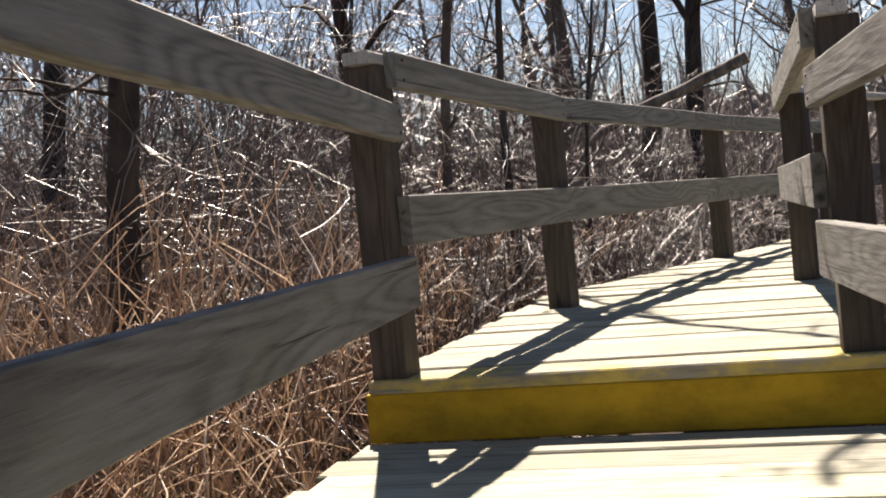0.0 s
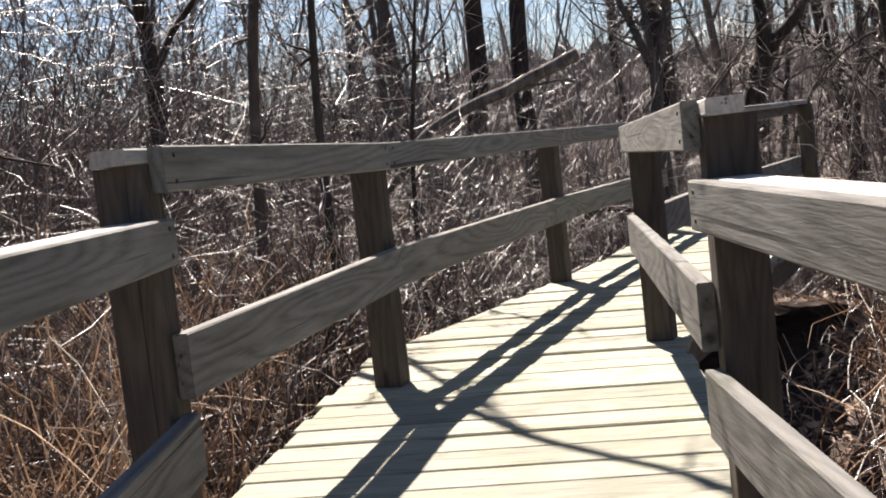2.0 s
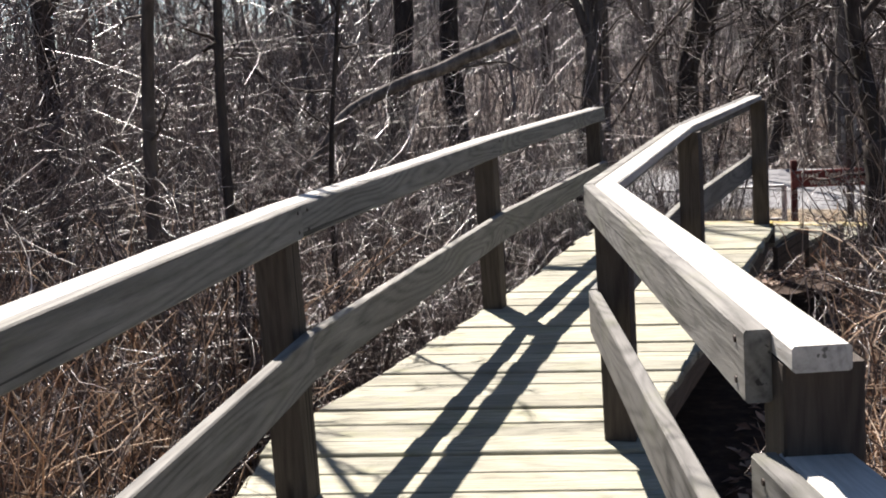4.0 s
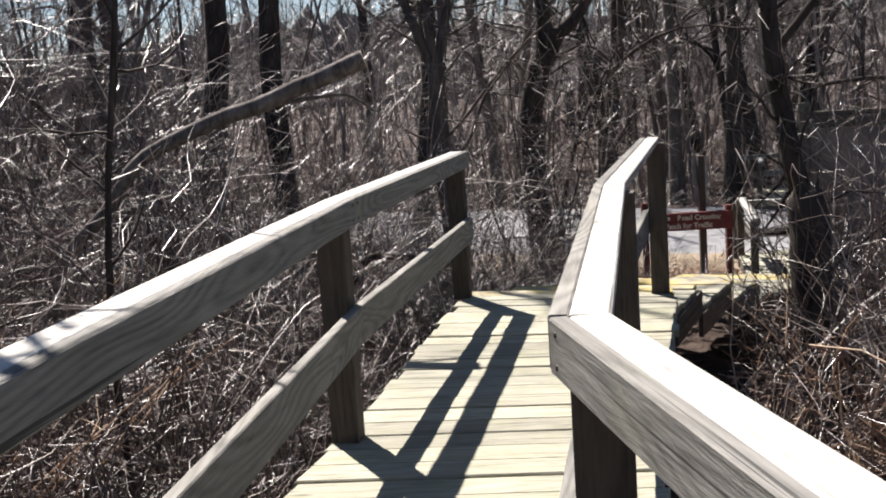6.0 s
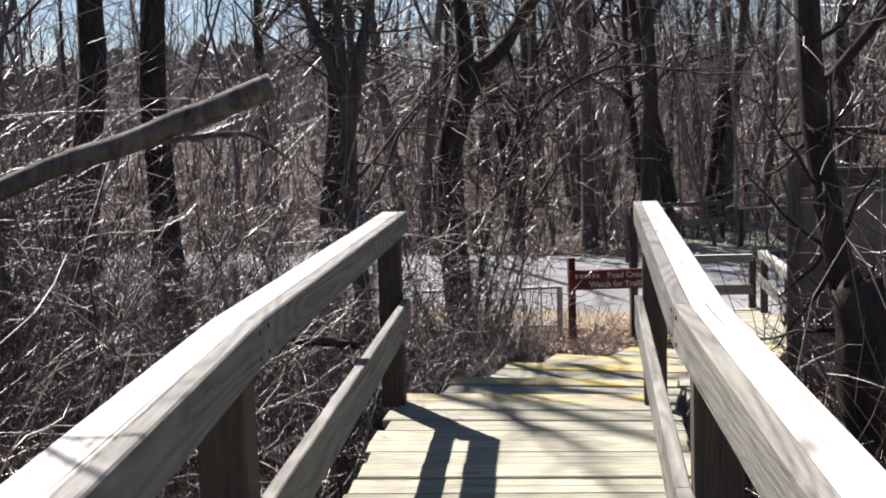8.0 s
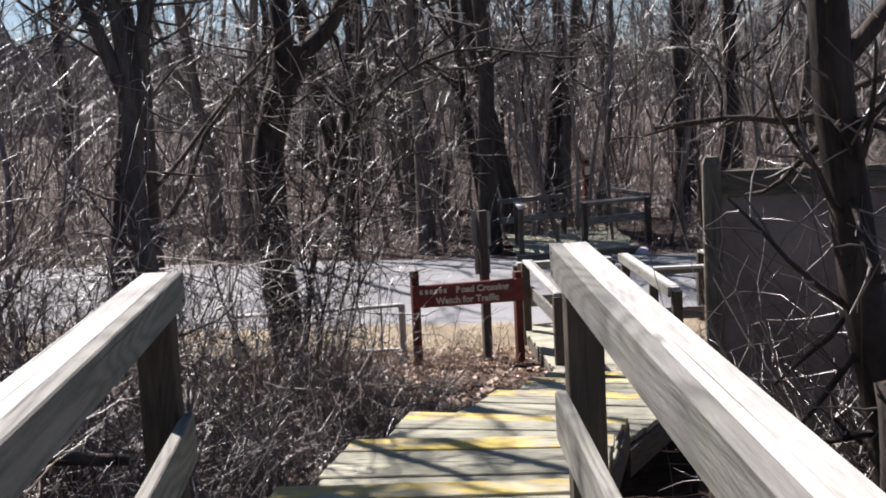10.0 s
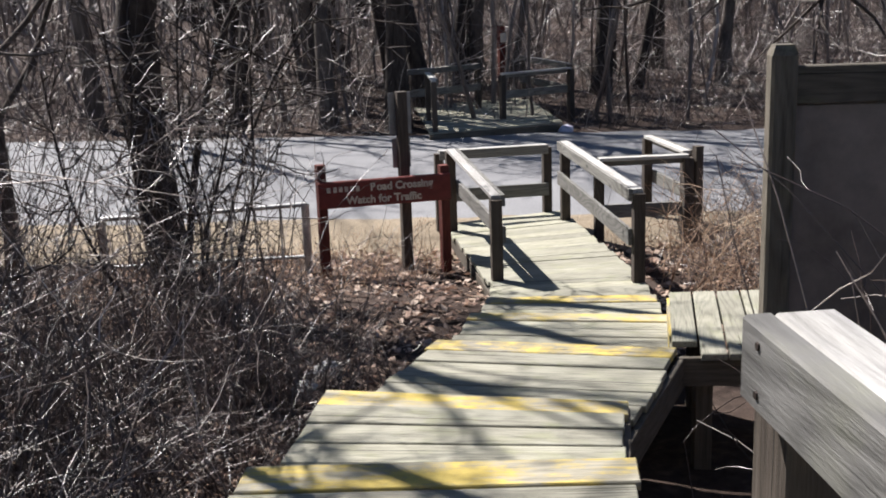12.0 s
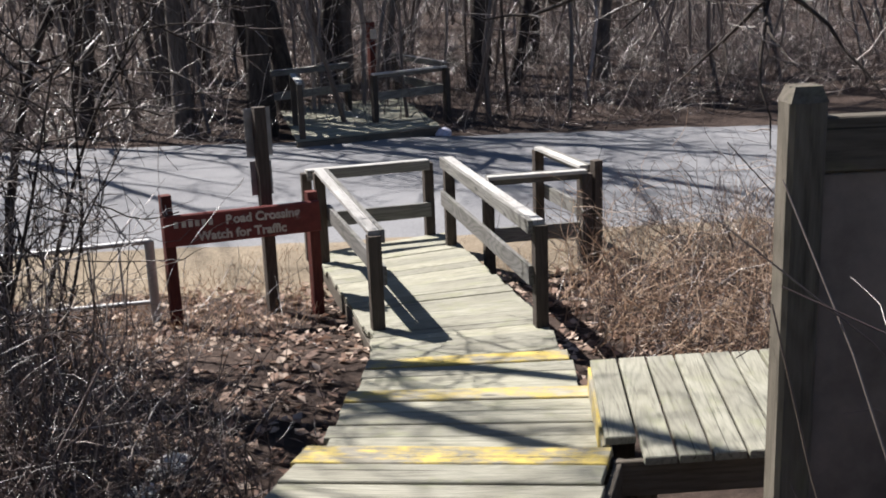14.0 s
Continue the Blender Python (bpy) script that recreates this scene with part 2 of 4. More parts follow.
def nail(parent, m):
    """A rusty nail head, as a small disc flush on a board; m: its place on the board, z outwards."""
    if not NAIL:
        bm = bmesh.new()
        bmesh.ops.create_cone(bm, cap_ends=True, segments=8, radius1=0.0065, radius2=0.005, depth=0.004)
        me = bpy.data.meshes.new("nail")
        bm.to_mesh(me)
        bm.free()
        me.materials.append(M_NAIL)
        NAIL.append(me)
    ob = new("nail", NAIL[0])
    ob.parent = parent
    ob.matrix_basis = m
    return ob


BEAMS = {}


def beam(name, p, q, wide, high, mat, parent, label="", up=(0, 0, 1), chamfer=0.004, bow=0.0):
    """A squared timber from p to q (axis), wide across and high along up; local x runs along it."""
    p, q = Vector(p), Vector(q)
    d = q - p
    x = d.normalized()
    y = Vector(up).cross(x).normalized()
    z = x.cross(y)
    m = Matrix((x, y, z)).transposed().to_4x4()
    m.translation = (p + q) / 2
    key = (round(d.length, 3), wide, high, mat.name, round(bow, 3))
    if key not in BEAMS:
        a, b, c = wide / 2, high / 2, chamfer
        ring = [(-a + c, -b), (a - c, -b), (a, -b + c), (a, b - c), (a - c, b), (-a + c, b), (-a, b - c), (-a, -b + c)]
        n = 5 if bow else 2
        v, f = [], []
        for i in range(n):
            s = i / (n - 1)
            v += [((s - 0.5) * d.length, r[0], r[1] + bow * (1 - (2 * s - 1) ** 2)) for r in ring]
        for i in range(n - 1):
            f += [(8 * i + k, 8 * i + (k + 1) % 8, 8 * i + 8 + (k + 1) % 8, 8 * i + 8 + k) for k in range(8)]
        f += [tuple(range(7, -1, -1)), tuple(8 * (n - 1) + k for k in range(8))]
        BEAMS[key] = raw_mesh(name, v, f, mat)
    ob = new(name, BEAMS[key])
    put(ob, parent, m)
    return tagged(ob, label)


def post(p, z0, z1, size, mat, parent, turn=0.0, name="post"):
    up = (math.sin(radians(turn)), math.cos(radians(turn)), 0)
    return beam(name, (p[0], p[1], z0), (p[0], p[1], z1), size, size, mat, parent, up=up)


# ---- tubes for wood and twigs ----
def tubes(pts, rad, sides):
    """pts (n, k, 3), rad (n, k): verts and quads of n tapered tubes."""
    n, k, _ = pts.shape
    t = np.gradient(pts, axis=1)
    t /= np.linalg.norm(t, axis=2, keepdims=True) + 1e-9
    ref = np.where(np.abs(t[:, :1, 2:3]) > 0.9, np.array([1.0, 0, 0]), np.array([0, 0, 1.0]))
    u = np.cross(t, np.broadcast_to(ref, t.shape))
    u /= np.linalg.norm(u, axis=2, keepdims=True) + 1e-9
    w = np.cross(t, u)
    a = np.arange(sides) * 2 * np.pi / sides
    v = pts[:, :, None] + rad[:, :, None, None] * (np.cos(a)[:, None] * u[:, :, None] + np.sin(a)[:, None] * w[:, :, None])
    idx = np.arange(n * k * sides).reshape(n, k, sides)
    nxt = np.roll(idx, -1, axis=2)
    f = np.stack([idx[:, :-1], nxt[:, :-1], nxt[:, 1:], idx[:, 1:]], -1).reshape(-1, 4)
    return v.reshape(-1, 3), f


def joined(parts):
    vs, fs, o = [], [], 0
    for v, f in parts:
        vs.append(v)
        fs.append(f + o)
        o += len(v)
    return np.concatenate(vs), np.concatenate(fs)


def grow(g, p0, d0, length, k, wobble, lift):
    """Random walks: n strands of k points from p0 along d0."""
    n = len(p0)
    pts, d, p = np.empty((n, k, 3)), d0 / np.linalg.norm(d0, axis=1, keepdims=True), p0.copy()
    pts[:, 0] = p
    step = (length / (k - 1))[:, None]
    for i in range(1, k):
        d = d + g.normal(0, wobble, (n, 3)) + np.array([0, 0, lift])
        d /= np.linalg.norm(d, axis=1, keepdims=True)
        p = p + d * step
        pts[:, i] = p
    return pts


def offshoots(g, pts, count, lo, hi, spread):
    """Starts and directions of count side shoots from each of the strands."""
    n, k, _ = pts.shape
    i = np.repeat(np.arange(n), count)
    s = g.uniform(lo, hi, n * count) * (k - 1)
    j = np.minimum(s.astype(int), k - 2)
    fr = (s - j)[:, None]
    p = pts[i, j] * (1 - fr) + pts[i, j + 1] * fr
    d = pts[i, j + 1] - pts[i, j]
    d /= np.linalg.norm(d, axis=1, keepdims=True) + 1e-9
    side = g.normal(0, 1, (n * count, 3))
    side /= np.linalg.norm(side, axis=1, keepdims=True)
    return p, d * (1 - spread) + side * spread, s / (k - 1)


def taper(n, k, r0, r1):
    s = np.linspace(0, 1, k)
    return np.broadcast_to(np.reshape(r0, (-1, 1)) * (1 - s) + np.reshape(r1, (-1, 1)) * s, (n, k)).copy()


# ---- ground, road ----
def ground_height(x, y):
    s = 0.56 * x + 0.83 * y
    z = np.interp(s, [-6, 2, 6, 10, 14.5, 18.5, 22.0, 31.0, 36.0, 60.0, 140.0], [0.75, 0.80, 0.82, 0.72, 0.22, 0.10, -0.03, -0.03, 0.05, 0.9, 3.0])
    z = z + 0.06 * np.sin(0.9 * x + 1.3) * np.sin(0.8 * y) * ((s < 20) | (s > 33))
    return z


axis = np.sign(np.linspace(-1, 1, 221)) * np.abs(np.linspace(-1, 1, 221)) ** 2.6 * 900
gx, gy = np.meshgrid(axis + 6.0, axis + 12.0)
gz = ground_height(gx, gy)
gz = gz + rng.normal(0, 0.02, gz.shape)
idx = np.arange(221 * 221).reshape(221, 221)
quads = np.stack([idx[:-1, :-1], idx[:-1, 1:], idx[1:, 1:], idx[1:, :-1]], -1).reshape(-1, 4)
ground = new("ground", raw_mesh("ground", np.stack([gx, gy, gz], -1).reshape(-1, 3), quads, M_GROUND))
tagged(ground, "brown woodland soil strewn with dead leaves", "ground", kind="structure")


n_ring = 720
a_ring = np.linspace(0, 2 * np.pi, n_ring, endpoint=False)
crest = 11 + 3.0 * np.sin(a_ring * 5 + 1) + 2.0 * np.sin(a_ring * 13) + rng.normal(0, 1.1, n_ring)
ring_r = 165 + 6 * np.sin(a_ring * 31)
low = np.stack([6 + ring_r * np.cos(a_ring), 12 + ring_r * np.sin(a_ring), np.full(n_ring, -4.0)], 1)
high = low + np.stack([np.zeros(n_ring), np.zeros(n_ring), crest + 6.0], 1)
ir = np.arange(n_ring)
backdrop = new("backdrop", raw_mesh("backdrop", np.concatenate([low, high]), np.stack([ir, np.roll(ir, -1), np.roll(ir, -1) + n_ring, ir + n_ring], 1), M_TWIG))
tagged(backdrop, "distant line of bare grey-brown woods", "backdrop", kind="structure")


def strip(name, line_a, line_b, z, mat, label, category, rows=5, jitter=0.08):
    a, b = np.array(line_a, float), np.array(line_b, float)
    n = 90
    s = np.linspace(0, 1, n)
    ia = np.stack([np.interp(s, np.linspace(0, 1, len(a)), a[:, i]) for i in (0, 1)], -1)
    ib = np.stack([np.interp(s, np.linspace(0, 1, len(b)), b[:, i]) for i in (0, 1)], -1)
    ia[:, 1] += rng.normal(0, jitter, n)
    ib[:, 1] += rng.normal(0, jitter, n)
    v = []
    for r in range(rows):
        f = r / (rows - 1)
        p = ia * (1 - f) + ib * f
        v.append(np.concatenate([p, np.full((n, 1), z + 0.05 * (1 - (2 * f - 1) ** 2))], 1))
    i2 = np.arange(rows * n).reshape(rows, n)
    q = np.stack([i2[:-1, :-1], i2[:-1, 1:], i2[1:, 1:], i2[1:, :-1]], -1).reshape(-1, 4)
    ob = new(name, raw_mesh(name, np.concatenate(v), q, mat))
    return tagged(ob, label, category, kind="structure")


strip("road", [(-60, 68.5), (-12, 35.9), (9.1, 21.5), (18, 15.5), (70, -20)], [(-58, 80.0), (-8, 43.6), (13.5, 27.5), (21.0, 21.6), (74, -18)], 0.01, M_ROAD,
      "worn grey asphalt road crossing the woods", "road")
strip("verge", [(-60, 66.9), (-13, 34.6), (8.0, 19.9), (17.0, 14.0), (70, -21.5)], [(-60, 68.8), (-12, 36.2), (9.1, 21.8), (18, 15.8), (70, -19.7)], 0.0, M_VERGE,
      "pale sandy road verge with dry grass", "verge", jitter=0.12)


# ---- boardwalk decks and steps ----
def along(line, s):
    p = np.array(line, float)
    seg = np.r_[0, np.cumsum(np.linalg.norm(np.diff(p, axis=0), axis=1))]
    return np.array([np.interp(s * seg[-1], seg, p[:, i]) for i in (0, 1)])


def lay(owner, left, right, z, n, mat=None, z_end=None, first=None, last=None, name="plank"):
    """n planks across, from the near end to the far end of two edge lines."""
    for i in range(n):
        s0, s1 = i / n, (i + 1) / n
        h = z if z_end is None else z + (z_end - z) * (s0 + s1) / 2
        m = mat or M_DECK
        if i == n - 1 and last:
            m = last
        if i == 0 and first:
            m = first
        jl, jr = rng.normal(0, 0.012, 2)
        a0, a1, b0, b1 = along(left, s0), along(left, s1), along(right, s0), along(right, s1)
        e = (b0 - a0) / np.linalg.norm(b0 - a0)
        plank(name if m not in (M_YELLOW, M_WORN) else "nosing", a0 + e * jl, b0 + e * jr, b1 + e * jr, a1 + e * jl, h + rng.normal(0, 0.0035), 0.038, m, owner, gap=0.008 + abs(rng.normal(0, 0.003)), tilt=rng.normal(0, 0.006))


def skirt(owner, pts, top, high, mat, name="rim_board", label=""):
    """Upright boards under the edge of a deck."""
    for p, q in zip(pts, pts[1:]):
        beam(name, (p[0], p[1], top - high / 2), (q[0], q[1], top - high / 2), 0.036, high, mat, owner, label)


U, S, RAIL = 1.60, 0.18, 0.98
D = U - 4 * S
RAMP = D - 3 * S
L_EDGE = [(0.315, 3.045), (0.43, 4.10), (0.57, 5.60), (0.93, 6.40), (1.57, 7.76), (2.02, 8.87), (2.44, 10.03), (2.81, 10.86)]
R_EDGE = [(1.785, 2.91), (1.92, 5.20), (2.12, 5.83), (2.67, 7.03), (3.77, 9.61), (4.03, 10.27)]

low_deck = thing("lower_landing", 0.9, 2.3, 1.42, "grey plank landing below a yellow step", "landing", kind="structure")
lay(low_deck, [(0.24, 1.97), (0.29, 3.02)], [(1.74, 1.83), (1.80, 2.88)], U - S, 6, last=M_DECK)
for i in range(1, 4):
    tread = thing("entry_step", 0.95, 1.5 - i, 1.42 - S * i, "grey plank tread of the boardwalk stairs", "step", kind="structure")
    lay(tread, [(0.24, 1.99 - 1.05 * i), (0.24, 3.03 - 1.05 * i)], [(1.74, 1.85 - 1.05 * i), (1.74, 2.89 - 1.05 * i)], U - S - S * i, 6)
    skirt(tread, [(0.26, 3.04 - 1.05 * i), (1.72, 2.90 - 1.05 * i)], U - S - S * (i - 1) - 0.04, 0.14, M_YELLOW, "riser", "yellow painted riser")

upper = thing("upper_deck", 1.9, 6.5, U, "curving deck of weathered grey planks", "deck", kind="structure")
lay(upper, L_EDGE, R_EDGE, U, 45, first=M_WORN, last=M_WORN)
skirt(upper, [(0.305, 3.068), (1.795, 2.932)], U - 0.039, 0.145, M_YELLOW, "riser", "yellow painted riser board")
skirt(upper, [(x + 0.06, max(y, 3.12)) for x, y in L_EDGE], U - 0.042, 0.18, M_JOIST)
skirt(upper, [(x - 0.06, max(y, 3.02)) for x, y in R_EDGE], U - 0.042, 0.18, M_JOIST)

EDGES = [((2.81, 10.86), (4.04, 10.27)), ((3.40, 11.88), (4.63, 11.20)), ((4.15, 12.97), (5.35, 12.22)), ((4.95, 13.97), (6.01, 13.02))]
for i in range(3):
    (l0, r0), (l1, r1) = EDGES[i], EDGES[i + 1]
    z = U - S * (i + 1)
    step = thing("descending_step", (l0[0] + r1[0]) / 2, (l0[1] + r1[1]) / 2, z, "grey plank tread with worn yellow nosing", "step", "descending steps", "structure")
    lay(step, [l0, l1], [r0, r1], z, 6, last=M_WORN)
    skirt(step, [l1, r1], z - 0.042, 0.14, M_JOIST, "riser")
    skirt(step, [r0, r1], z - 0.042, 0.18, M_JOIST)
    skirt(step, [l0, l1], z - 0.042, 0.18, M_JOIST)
skirt(upper, [EDGES[0][0], EDGES[0][1]], U - 0.042, 0.14, M_JOIST, "riser")

middle = thing("middle_deck", 6.0, 13.7, D, "weathered grey plank deck beside a platform", "deck", kind="structure")
lay(middle, [EDGES[3][0], (6.03, 14.76)], [EDGES[3][1], (7.05, 13.82)], D, 7, last=M_WORN)
skirt(middle, [(6.03, 14.76), (7.05, 13.82)], D - 0.042, 0.14, M_JOIST, "riser")
skirt(middle, [EDGES[3][1], (7.05, 13.78)], D - 0.042, 0.18, M_JOIST)
step_a = thing("lower_step", 6.9, 14.8, D - S, "long grey plank step with worn yellow nosing", "step", "lower steps", "structure")
lay(step_a, [(6.03, 14.78), (6.75, 15.60)], [(7.07, 13.86), (7.80, 14.75)], D - S, 7, last=M_WORN)
skirt(step_a, [(6.75, 15.60), (7.78, 14.77)], D - S - 0.042, 0.14, M_JOIST, "riser")
step_b = thing("lower_step", 7.6, 15.6, D - 2 * S, "grey plank step with worn yellow nosing", "step", "lower steps", "structure")
lay(step_b, [(6.76, 15.62), (7.39, 16.37)], [(7.81, 14.77), (8.49, 15.62)], D - 2 * S, 6, last=M_WORN)
skirt(step_b, [(7.39, 16.37), (8.49, 15.62)], D - 2 * S - 0.042, 0.14, M_JOIST, "riser")
ramp_deck = thing("ramp", 8.9, 17.8, RAMP, "sunlit plank ramp leading down to the road", "ramp", kind="structure")
lay(ramp_deck, [(7.40, 16.39), (7.99, 17.22), (8.96, 19.50), (9.22, 20.10)], [(8.50, 15.64), (9.22, 16.62), (10.42, 19.25), (10.72, 19.85)], RAMP, 24, z_end=0.19)
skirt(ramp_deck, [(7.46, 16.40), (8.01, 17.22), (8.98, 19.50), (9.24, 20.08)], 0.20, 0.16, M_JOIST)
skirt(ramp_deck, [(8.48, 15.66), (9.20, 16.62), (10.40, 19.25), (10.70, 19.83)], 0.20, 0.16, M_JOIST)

# viewing platform by the notice board
platform = thing("viewing_platform", 7.9, 13.8, D, "low platform of grey lengthwise boards", "platform", kind="structure")
P0, PU, PV = np.array((6.965, 13.73)), np.array((0.837, -0.548)), np.array((0.652, 0.758))
for i in range(16):
    a = P0 + PU * (0.157 * i - 0.03)
    b = a + PU * 0.157
    near = -0.02 if i else 0.22
    plank("plank", b + PV * near, b + PV * 1.24, a + PV * 1.24, a + PV * near, D + 0.004 + rng.normal(0, 0.002), 0.038, M_DECK, platform, gap=0.014)
q = lambda u, v: tuple(P0 + PU * u + PV * v)
skirt(platform, [q(-0.02, 0.22), q(-0.02, 1.23)], D - 0.036, 0.14, M_WORN, "side_board", "side board with traces of yellow paint")
skirt(platform, [q(0.0, 0.05), q(2.4, 0.05)], D - 0.036, 0.17, M_JOIST, "rim_board")
skirt(platform, [q(0.0, 1.19), q(2.4, 1.19)], D - 0.036, 0.17, M_JOIST, "rim_board")
for u in (0.15, 1.2, 2.3):
    for v in (0.15, 1.10):
        post(q(u, v), float(ground_height(*q(u, v))) - 0.1, D - 0.21, 0.1, M_JOIST, platform, 30, "leg")


# ---- railings ----
def railing(label, pts, deck, top, low=0.537, inside=1, posts=None, foot=None, low_high=0.15, cap=0.089, size=0.10, high=0.105, over=0.0, group="boardwalk railings"):
    """Posts on a line, a face board and a cap board at the top, a lower board; inside: +1 if the walk lies to the right of the line; over: how far the first cap juts out."""
    rail = thing("railing", pts[0][0], pts[0][1], deck, label, "railing", group)
    tops = top if isinstance(top, list) else [top] * len(pts)
    for i, (p, r) in enumerate(zip(pts, pts[1:])):
        p, r = np.array(p, float), np.array(r, float)
        d = (r - p) / np.linalg.norm(r - p)
        n = np.array((d[1], -d[0])) * inside
        face, t0, t1 = n * (size / 2 + 0.020), tops[i], tops[i + 1]
        a, b = p + face, r + face
        fb = beam("face_board", (*a, t0 - high / 2), (*b, t1 - high / 2), 0.038, high, M_RAIL_SHADED, rail)
        run = float(np.linalg.norm(b - a)) / 2
        for x in (-run + 0.05, run - 0.05):
            for z in (-0.03, 0.03):
                nail(fb, Matrix.Translation((x, -inside * 0.0195, z)) @ Matrix.Rotation(radians(90) * inside, 4, "X"))
        c = n * (size / 2 - cap / 2)
        beam("cap_board", (*(p + c - d * (over if i == 0 else 0.0)), t0 - 0.019), (*(r + c), t1 - 0.019), cap, 0.036, M_CAP_LIT, rail)
        z = deck + low - low_high / 2
        beam("lower_board", (*(a + n * 0.001), z), (*(b + n * 0.001), z), 0.038, low_high, M_RAIL_SHADED, rail)
    for i, p in enumerate(pts):
        if posts is not None and i not in posts:
            continue
        j = min(i, len(pts) - 2)
        d = np.array(pts[j + 1]) - np.array(pts[j])
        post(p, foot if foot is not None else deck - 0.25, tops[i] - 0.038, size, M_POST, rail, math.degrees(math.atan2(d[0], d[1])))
    return rail


L_LINE = [(0.385, 3.125), (0.735, 4.99), (1.60, 7.74), (2.70, 10.64)]
R_LINE = [(1.70, 3.02), (1.85, 5.32), (2.66, 7.42), (3.89, 10.12)]
railing("weathered grey two-board railing along the curving deck", L_LINE, U, [2.562, 2.545, 2.558, 2.575], inside=1, size=0.11, cap=0.085, over=0.10, foot=U - 0.002)
railing("weathered grey two-board railing in the sun", R_LINE, U, [2.525, 2.505, 2.562, 2.598], inside=-1, size=0.11, cap=0.078, over=0.10, foot=U - 0.002)
railing("grey two-board railing of the entry stairs", [(0.39, 3.10), (0.45, 0.5), (0.45, -1.2)], U - S, 2.40, inside=-1, posts=(1, 2), size=0.11, cap=0.095, foot=0.6)
railing("grey two-board railing of the entry stairs", [(1.695, 2.99), (1.735, 0.5), (1.735, -1.2)], U - S, 2.36, inside=1, posts=(1, 2), size=0.11, cap=0.095, foot=0.6)
railing("low sunlit railing along the ramp", [(8.17, 17.41), (9.06, 19.66)], 0.28, [1.07, 1.13], low=0.50, inside=1, foot=0.0)
railing("low sunlit railing along the ramp", [(9.10, 16.58), (10.34, 19.30)], 0.28, [1.13, 1.12], low=0.50, inside=-1, foot=0.0)
railing("dark barrier railing across the end of the ramp", [(9.32, 20.36), (10.52, 19.90)], 0.05, 1.0, low=0.50, inside=1, foot=-0.05, group="roadside barriers")
railing("dark barrier railing beside the road", [(10.33, 18.68), (11.20, 18.24)], 0.05, 1.0, low=0.42, inside=-1, foot=-0.05, group="roadside barriers")
railing("short sunlit barrier railing beside the road", [(11.71, 19.50), (11.26, 18.34)], 0.05, 1.02, low=0.55, inside=-1, foot=-0.05, group="roadside barriers")

# the boardwalk that goes on across the road
far_deck = thing("far_boardwalk", 15.2, 27.6, 0.15, "shaded grey plank boardwalk across the road", "boardwalk", kind="structure")
lay(far_deck, [(12.95, 26.90), (14.81, 30.76)], [(15.55, 26.37), (17.42, 30.18)], 0.16, 24)
skirt(far_deck, [(12.95, 26.90), (15.55, 26.37)], 0.12, 0.14, M_JOIST)
FAR = "railings across the road"
railing("weathered railing of the boardwalk across the road", [(13.10, 26.95), (13.83, 28.45)], 0.16, 1.10, inside=1, group=FAR)
railing("shaded railing of the boardwalk across the road", [(13.78, 29.25), (15.58, 29.37)], 0.16, 1.10, inside=1, group=FAR)
railing("shaded railing of the boardwalk across the road", [(14.96, 27.51), (16.59, 27.48)], 0.16, 1.05, inside=-1, group=FAR)
railing("sunlit railing of the boardwalk across the road", [(16.64, 27.58), (17.22, 30.08)], 0.16, 1.12, inside=-1, group=FAR)


# ---- notice board, signs, posts, pipe rail ----
board = thing("notice_board", 6.08, 12.22, 0.3, "brown timber notice board seen from behind", "notice board")
K0, KD = np.array((6.08, 12.22)), np.array((0.837, -0.548))
K1 = K0 + KD * 1.75
for k in (K0, K1):
    beam("post", (*k, 0.05), (*k, 2.66), 0.098, 0.098, M_KIOSK, board, up=(*KD, 0), chamfer=0.012)
    bm = bmesh.new()
    bmesh.ops.create_cone(bm, cap_ends=True, segments=4, radius1=0.069, radius2=0.048, depth=0.04)
    part("post_top", bm, M_KIOSK, board, at=Matrix.Translation((*k, 2.68)) @ Matrix.Rotation(radians(45 - 33), 4, "Z"))
beam("top_rail", (*(K0 + KD * 0.045), 2.55), (*(K1 - KD * 0.045), 2.55), 0.06, 0.14, M_KIOSK, board)
beam("bottom_rail", (*(K0 + KD * 0.08), 1.05), (*(K1 - KD * 0.08), 1.05), 0.06, 0.12, M_KIOSK, board)
beam("panel", (*(K0 + KD * 0.045), 1.79), (*(K1 - KD * 0.045), 1.79), 0.03, 1.37, M_PANEL, board, "dark brown panel")

sign = thing("road_crossing_sign", 7.9, 19.04, 0.1, "red-brown wooden sign with cream routed letters on two posts", "sign")
S0, S1 = np.array((7.34, 19.28)), np.array((8.46, 18.80))
SD = (S1 - S0) / np.linalg.norm(S1 - S0)
SN = np.array((SD[1], -SD[0]))
for k, h in ((S0, 1.20), (S1, 1.13)):
    post(k, -0.1, h, 0.09, M_SIGNPOST, sign, 8)
pa, pb = S0 - SD * 0.03 + SN * 0.065, S1 + SD * 0.06 + SN * 0.065
sign_panel = beam("panel", (*pa, 0.90), (*pb, 0.925), 0.04, 0.27, M_SIGN, sign, chamfer=0.012)
HALF = float(np.linalg.norm(pb - pa)) / 2


def lettering(text, u, z, size):
    c = bpy.data.curves.new("letters", "FONT")
    c.body, c.size, c.extrude, c.align_x = text, size, 0.003, "LEFT"
    c.offset = 0.0038
    c.materials.append(M_LETTER)
    ob = new("letters", c)
    put(ob, sign_panel, HOME[sign_panel] @ Matrix.Translation((u - HALF, -0.0225, z)) @ Matrix.Rotation(radians(90), 4, "X"))
    return ob


